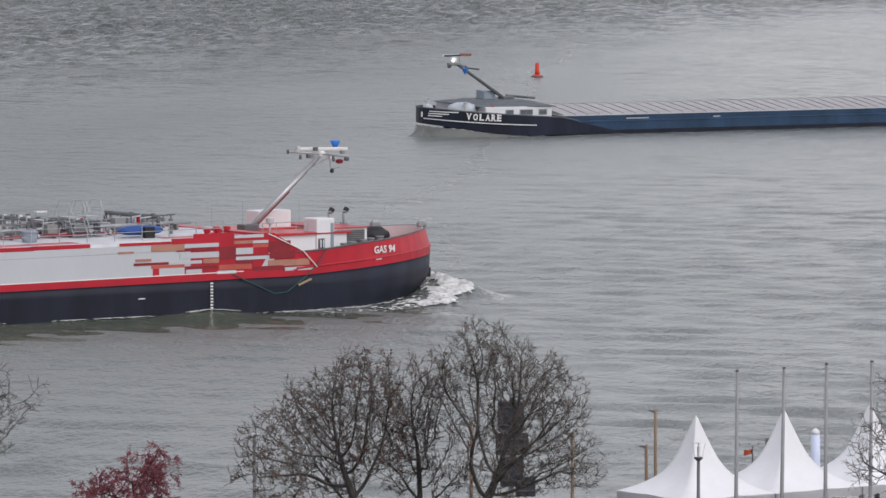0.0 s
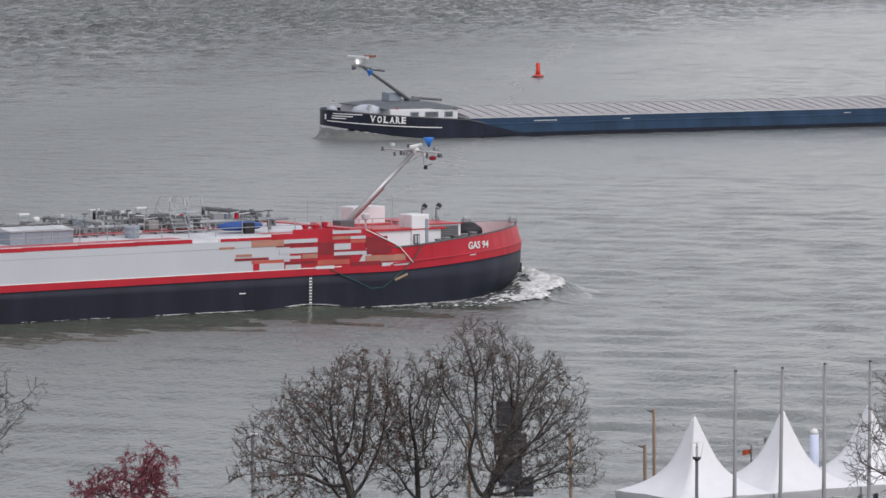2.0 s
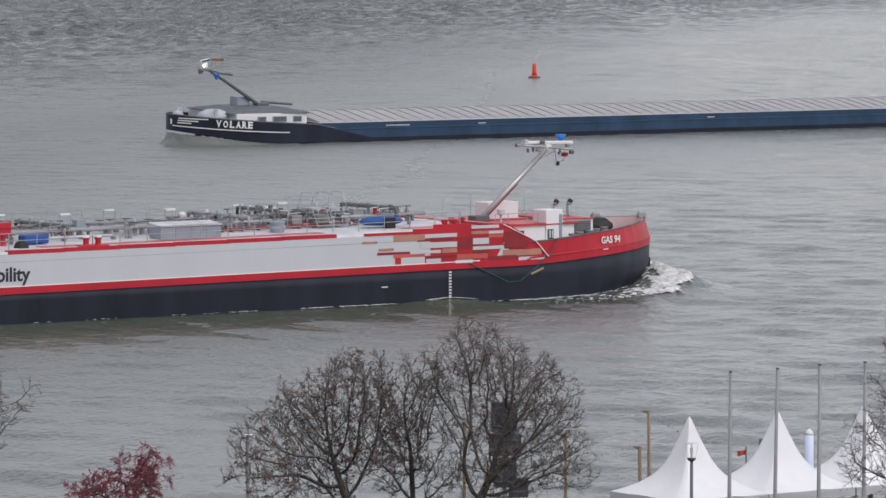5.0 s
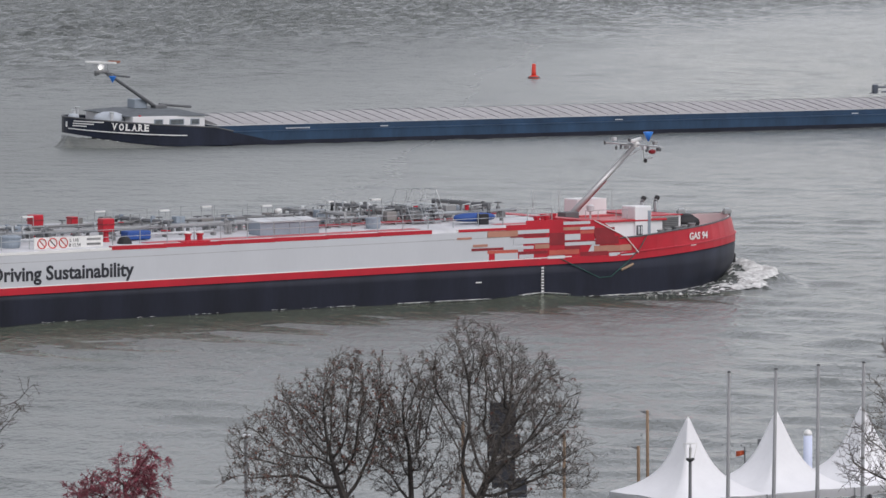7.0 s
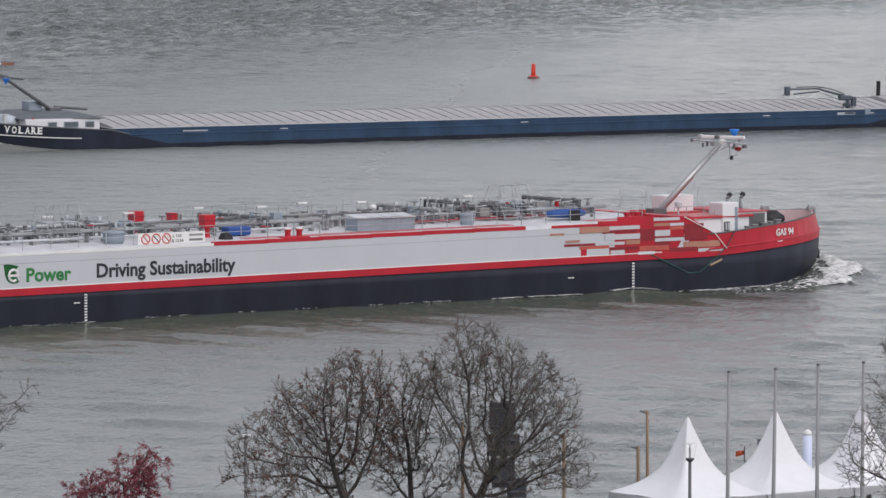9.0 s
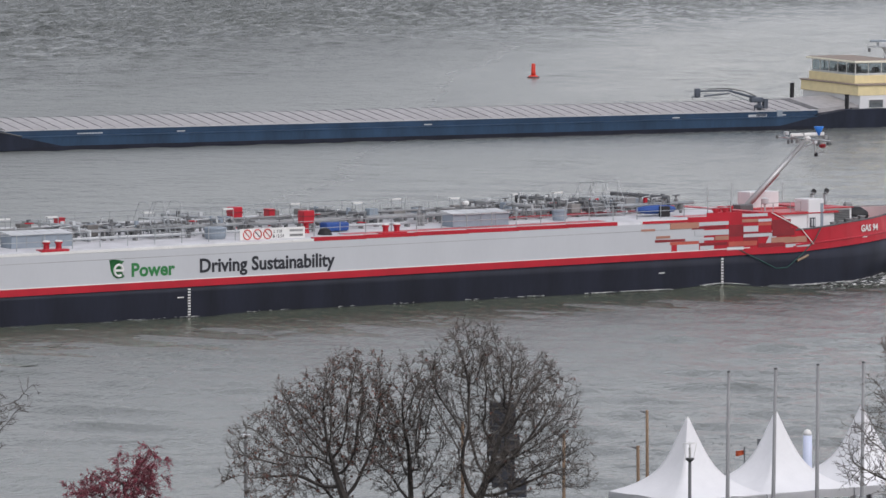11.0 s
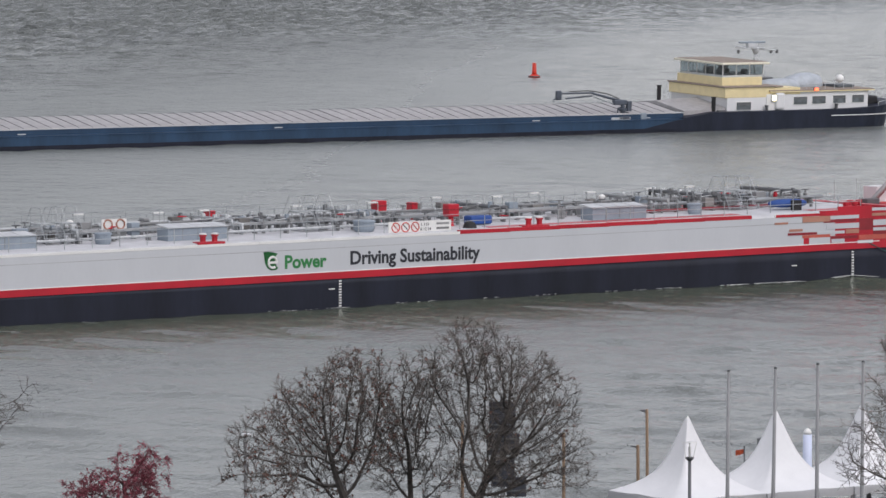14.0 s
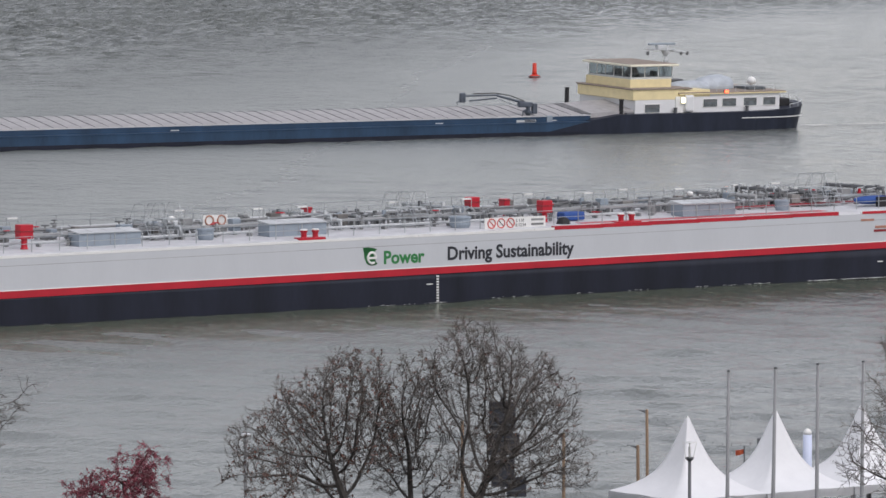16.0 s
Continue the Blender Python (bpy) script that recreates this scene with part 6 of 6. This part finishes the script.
# ---- the tanker's bow wave: lacy sheets of broken water that go along with it ----
def bow_wave():
    w = thing("bow_wave", "white broken bow wave round the tanker's stem", "wave")
    noise.seed_set(4)
    step = 0.085
    xs, ys = np.arange(34.0, 61.5, step), np.arange(-13.0, 12.0, step)

    def hull(x):
        return tanker_low(x) if x < 53.0 else 0.0

    def rise(x, y, d, crest, back):
        return 1.4 * math.exp(-back / 4.5) * math.exp(-((d - crest * 0.55) / (0.5 + crest * 0.62)) ** 2)

    clear, lace = ([], [], {}), ([], [], {})
    for i, x in enumerate(xs):
        for j, y in enumerate(ys):
            b = hull(x)
            d = math.hypot(max(0.0, x - 53.0), max(0.0, abs(y) - b)) if x > 53.0 else abs(y) - b
            if d < -0.2:
                continue
            back = max(0.0, 56.5 - x)
            crest = 0.4 + 0.33 * back * max(0.0, 1 - back / 26) + (2.9 if x > 51.0 else 2.9 * math.exp(-(51.5 - x) / 2.5))
            n = noise.fractal(Vector((x * 0.9, y * 0.9, 3.1)), 1.0, 2.0, 4)
            # foam is drawn out along the flow
            n2 = noise.fractal(Vector((x * 1.6 + y * 1.2, y * 4.0 - x * 2.2, 7.7)), 1.0, 2.0, 4)
            h = rise(x, y, d, crest, back) * (1 + 0.3 * n)
            if h > 0.02:
                clear[2][i, j] = len(clear[0])
                clear[0].append((x, y, h - 0.22))
            edge = (d - crest) / (0.55 + 0.06 * back)
            strength = math.exp(-back / 7.5) * 1.75
            dens = strength * math.exp(-edge * edge * (1.6 if edge > 0 else (0.09 if x > 49 else 0.25))) + 0.3 * n + 0.5 * n2
            if d < 0.2 + 0.14 * n and x < 52.6:
                dens = max(dens, 0.6 + 0.2 * n2 + min(0.0, (x - 40) * 0.03))
            if d > crest * 1.6 + 0.9:
                dens -= 1.0
            if dens > 0.42:
                lace[2][i, j] = len(lace[0])
                lace[0].append((x, y, max(-0.1, h - 0.2) + 0.035 + 0.05 * min(1.0, dens - 0.42) + 0.03 * n2))
    for verts, faces, keep in (clear, lace):
        for (i, j), a in keep.items():
            q = [keep.get(k) for k in ((i + 1, j), (i + 1, j + 1), (i, j + 1))]
            if None not in q:
                faces.append((a, *q))
    for name, (verts, faces, _), material, words in (("swell", clear, "water", "glassy curl of water"), ("foam", lace, "foam", "lacy white foam")):
        ob = raw_part(name, verts, faces, material, w, words)
        ob.data.polygons.foreach_set("use_smooth", [True] * len(faces))
        tagged(ob, kind="stuff")
    def beside(x):
        return 0.12 / (1 + math.exp(-(x - 1.5) * 2.2)) / (1 + math.exp((x - 33) * 0.9)) + 0.28 * math.exp(-((x - 35.6) / 2.3) ** 2)

    # the smooth wave that runs along the side: a hump abreast of the bow marks, a low trough further aft
    verts, faces, cols, wide = [], [], 60, 19.0
    for i, x in enumerate(np.arange(-60.0, 52.0, 0.3)):
        for side in (-1, 1):
            h = beside(x)
            for j in range(cols):
                d = -0.3 + (wide + 0.3) * (j / (cols - 1)) ** 1.4
                far = max(0.0, d) / (wide - 8.5 / (1 + math.exp(-(x - 14) / 4)))
                n = noise.fractal(Vector((x * 0.28, d * 0.5, 5.0 + side)), 1.0, 2.0, 4)
                n2 = noise.fractal(Vector((x * 0.55 + d * 0.5, d * 1.5 - x * 0.2, 2.0 + side)), 1.0, 2.0, 3)
                lift = 0.035 * n2 + h * math.exp(-(max(0.0, d) / 2.6) ** 2) - 0.12 - 0.06 / (1 + math.exp(-(x - 39) * 1.5)) + 0.05 * (1 - far) + 0.07 * min(1.0, max(0.0, d) / 2.5) + 0.045 * n * (0.4 + 0.4 * far) - 0.22 * far ** 2
                verts.append((x, side * (tanker_low(x) + d), lift))
    row = cols * 2
    for i in range(len(verts) // row - 1):
        for q in (0, cols):
            for j in range(cols - 1):
                a = i * row + q + j
                faces.append((a, a + 1, a + row + 1, a + row))
    side_wave = raw_part("side_wave", verts, faces, "hull_dark_lee", w, "smooth wave along the ship's side")
    side_wave.data.polygons.foreach_set("use_smooth", [True] * len(faces))
    tagged(side_wave, kind="stuff")
    # flecks along the side
    verts, faces = [], []
    rng = random.Random(9)
    for k in range(760):
        x = rng.uniform(-6, 46) if k < 130 else rng.gauss(37, 5.5)
        y = -tanker_low(x) - abs(rng.gauss(0, 0.18)) - 0.02
        if x > 50 or noise.noise(Vector((x * 0.35, 2.0, 0))) < -0.05:
            continue
        a, c = rng.uniform(0.08, 0.5), rng.uniform(0.015, 0.06)
        n = len(verts)
        z = beside(x) - 0.02 - 0.06 / (1 + math.exp(-(x - 39) * 1.5))
        verts.extend([(x, y - c, z), (x + a * 0.6, y - c * 1.3, z + 0.01), (x + a, y, z), (x + a * 0.5, y + c, z + 0.02)])
        faces.append((n, n + 1, n + 2, n + 3))
    tagged(raw_part("foam_flecks", verts, faces, "foam", w), kind="stuff")
    return w


BOW_WAVE = bow_wave()


def cargo_wave():
    """The smooth mound of water that the blunt bow of the cargo ship pushes ahead, with a thin white edge."""
    w = thing("cargo_bow_wave", "smooth grey bow wave before the cargo ship", "wave")
    noise.seed_set(9)
    step = 0.11
    xs, ys = np.arange(-6.0, 9.0, step), np.arange(-9.0, 9.0, step)
    mound, lace = ([], [], {}), ([], [], {})
    for i, x in enumerate(xs):
        for j, y in enumerate(ys):
            xe = max(x, -2.05)
            b = barge_plan(xe) * 0.97
            d = math.hypot(max(0.0, -2.05 - x), max(0.0, abs(y) - b))
            if d > 3.2 or (d == 0 and abs(y) < b - 1.0):
                continue
            top = barge_keel(xe) + 0.12
            n = noise.fractal(Vector((x * 0.7, y * 0.7, 1.5)), 1.0, 2.0, 4)
            h = (top + 0.25) * math.exp(-d / 0.55) * (1 + 0.12 * n) - 0.33 + 0.04 * n
            mound[2][i, j] = len(mound[0])
            mound[0].append((x, y, h - 0.03 - 0.12 * d))
            if d < 0.05 + 0.12 * n and n > 0.12 and x < 3:
                lace[2][i, j] = len(lace[0])
                lace[0].append((x, y, h - 0.03))
    for verts, faces, keep in (mound, lace):
        for (i, j), a in keep.items():
            q = [keep.get(k) for k in ((i + 1, j), (i + 1, j + 1), (i, j + 1))]
            if None not in q:
                faces.append((a, *q))
    for name, (verts, faces, _), material in (("swell", mound, "churned"), ("foam", lace, "foam")):
        ob = raw_part(name, verts, faces, material, w)
        ob.data.polygons.foreach_set("use_smooth", [True] * len(faces))
        tagged(ob, kind="stuff")
    # thin streaks of foam trail behind the stern
    verts, faces = [], []
    rng = random.Random(14)
    for k in range(240):
        x = 136 + 42 * rng.random() ** 1.4
        y = rng.gauss(0, 0.5 + 0.02 * (x - 136)) - 1.5
        a, c = rng.uniform(0.5, 2.2), rng.uniform(0.03, 0.09)
        n = len(verts)
        verts.extend([(x, y - c, -0.14), (x + a * 0.6, y - c * 1.2, -0.13), (x + a, y, -0.14), (x + a * 0.5, y + c, -0.12)])
        faces.append((n, n + 1, n + 2, n + 3))
    tagged(raw_part("stern_foam", verts, faces, "foam", w), kind="stuff")
    return w


CARGO_WAVE = cargo_wave()


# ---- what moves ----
def straight(x0, y0, turn, v, a, times, lift=0.0, heel=0.0):
    rows = []
    for t in times:
        s = v * t + a * (t - 8) ** 2 / 100
        rows.append((t, pose(x0 + s * math.cos(radians(turn)), y0 + s * math.sin(radians(turn)), lift, heel, 0, turn)))
    return rows


TIMES = [i * 1.0 for i in range(17)]


def tanker_rows():
    n = Vector((-math.sin(radians(35.36)), math.cos(radians(35.36)), 0)) * B
    return straight(-42.214 + n.x, 252.956 + n.y, 35.36, 3.2446, 0.2464, TIMES)


def barge_rows():
    n = Vector((-math.sin(radians(33.51)), math.cos(radians(33.51)), 0)) * C
    # the cargo ship lists a little towards the quay
    return straight(2.516 + n.x, 498.83 + n.y, 33.51, -5.7104, -0.4232, TIMES, 0.25, 2.5)


def turning(x, y, z, period, start):
    return [(t, pose(x, y, z, 0, 0, start - 360 * t / period)) for t in [i * 0.4 for i in range(41)]]


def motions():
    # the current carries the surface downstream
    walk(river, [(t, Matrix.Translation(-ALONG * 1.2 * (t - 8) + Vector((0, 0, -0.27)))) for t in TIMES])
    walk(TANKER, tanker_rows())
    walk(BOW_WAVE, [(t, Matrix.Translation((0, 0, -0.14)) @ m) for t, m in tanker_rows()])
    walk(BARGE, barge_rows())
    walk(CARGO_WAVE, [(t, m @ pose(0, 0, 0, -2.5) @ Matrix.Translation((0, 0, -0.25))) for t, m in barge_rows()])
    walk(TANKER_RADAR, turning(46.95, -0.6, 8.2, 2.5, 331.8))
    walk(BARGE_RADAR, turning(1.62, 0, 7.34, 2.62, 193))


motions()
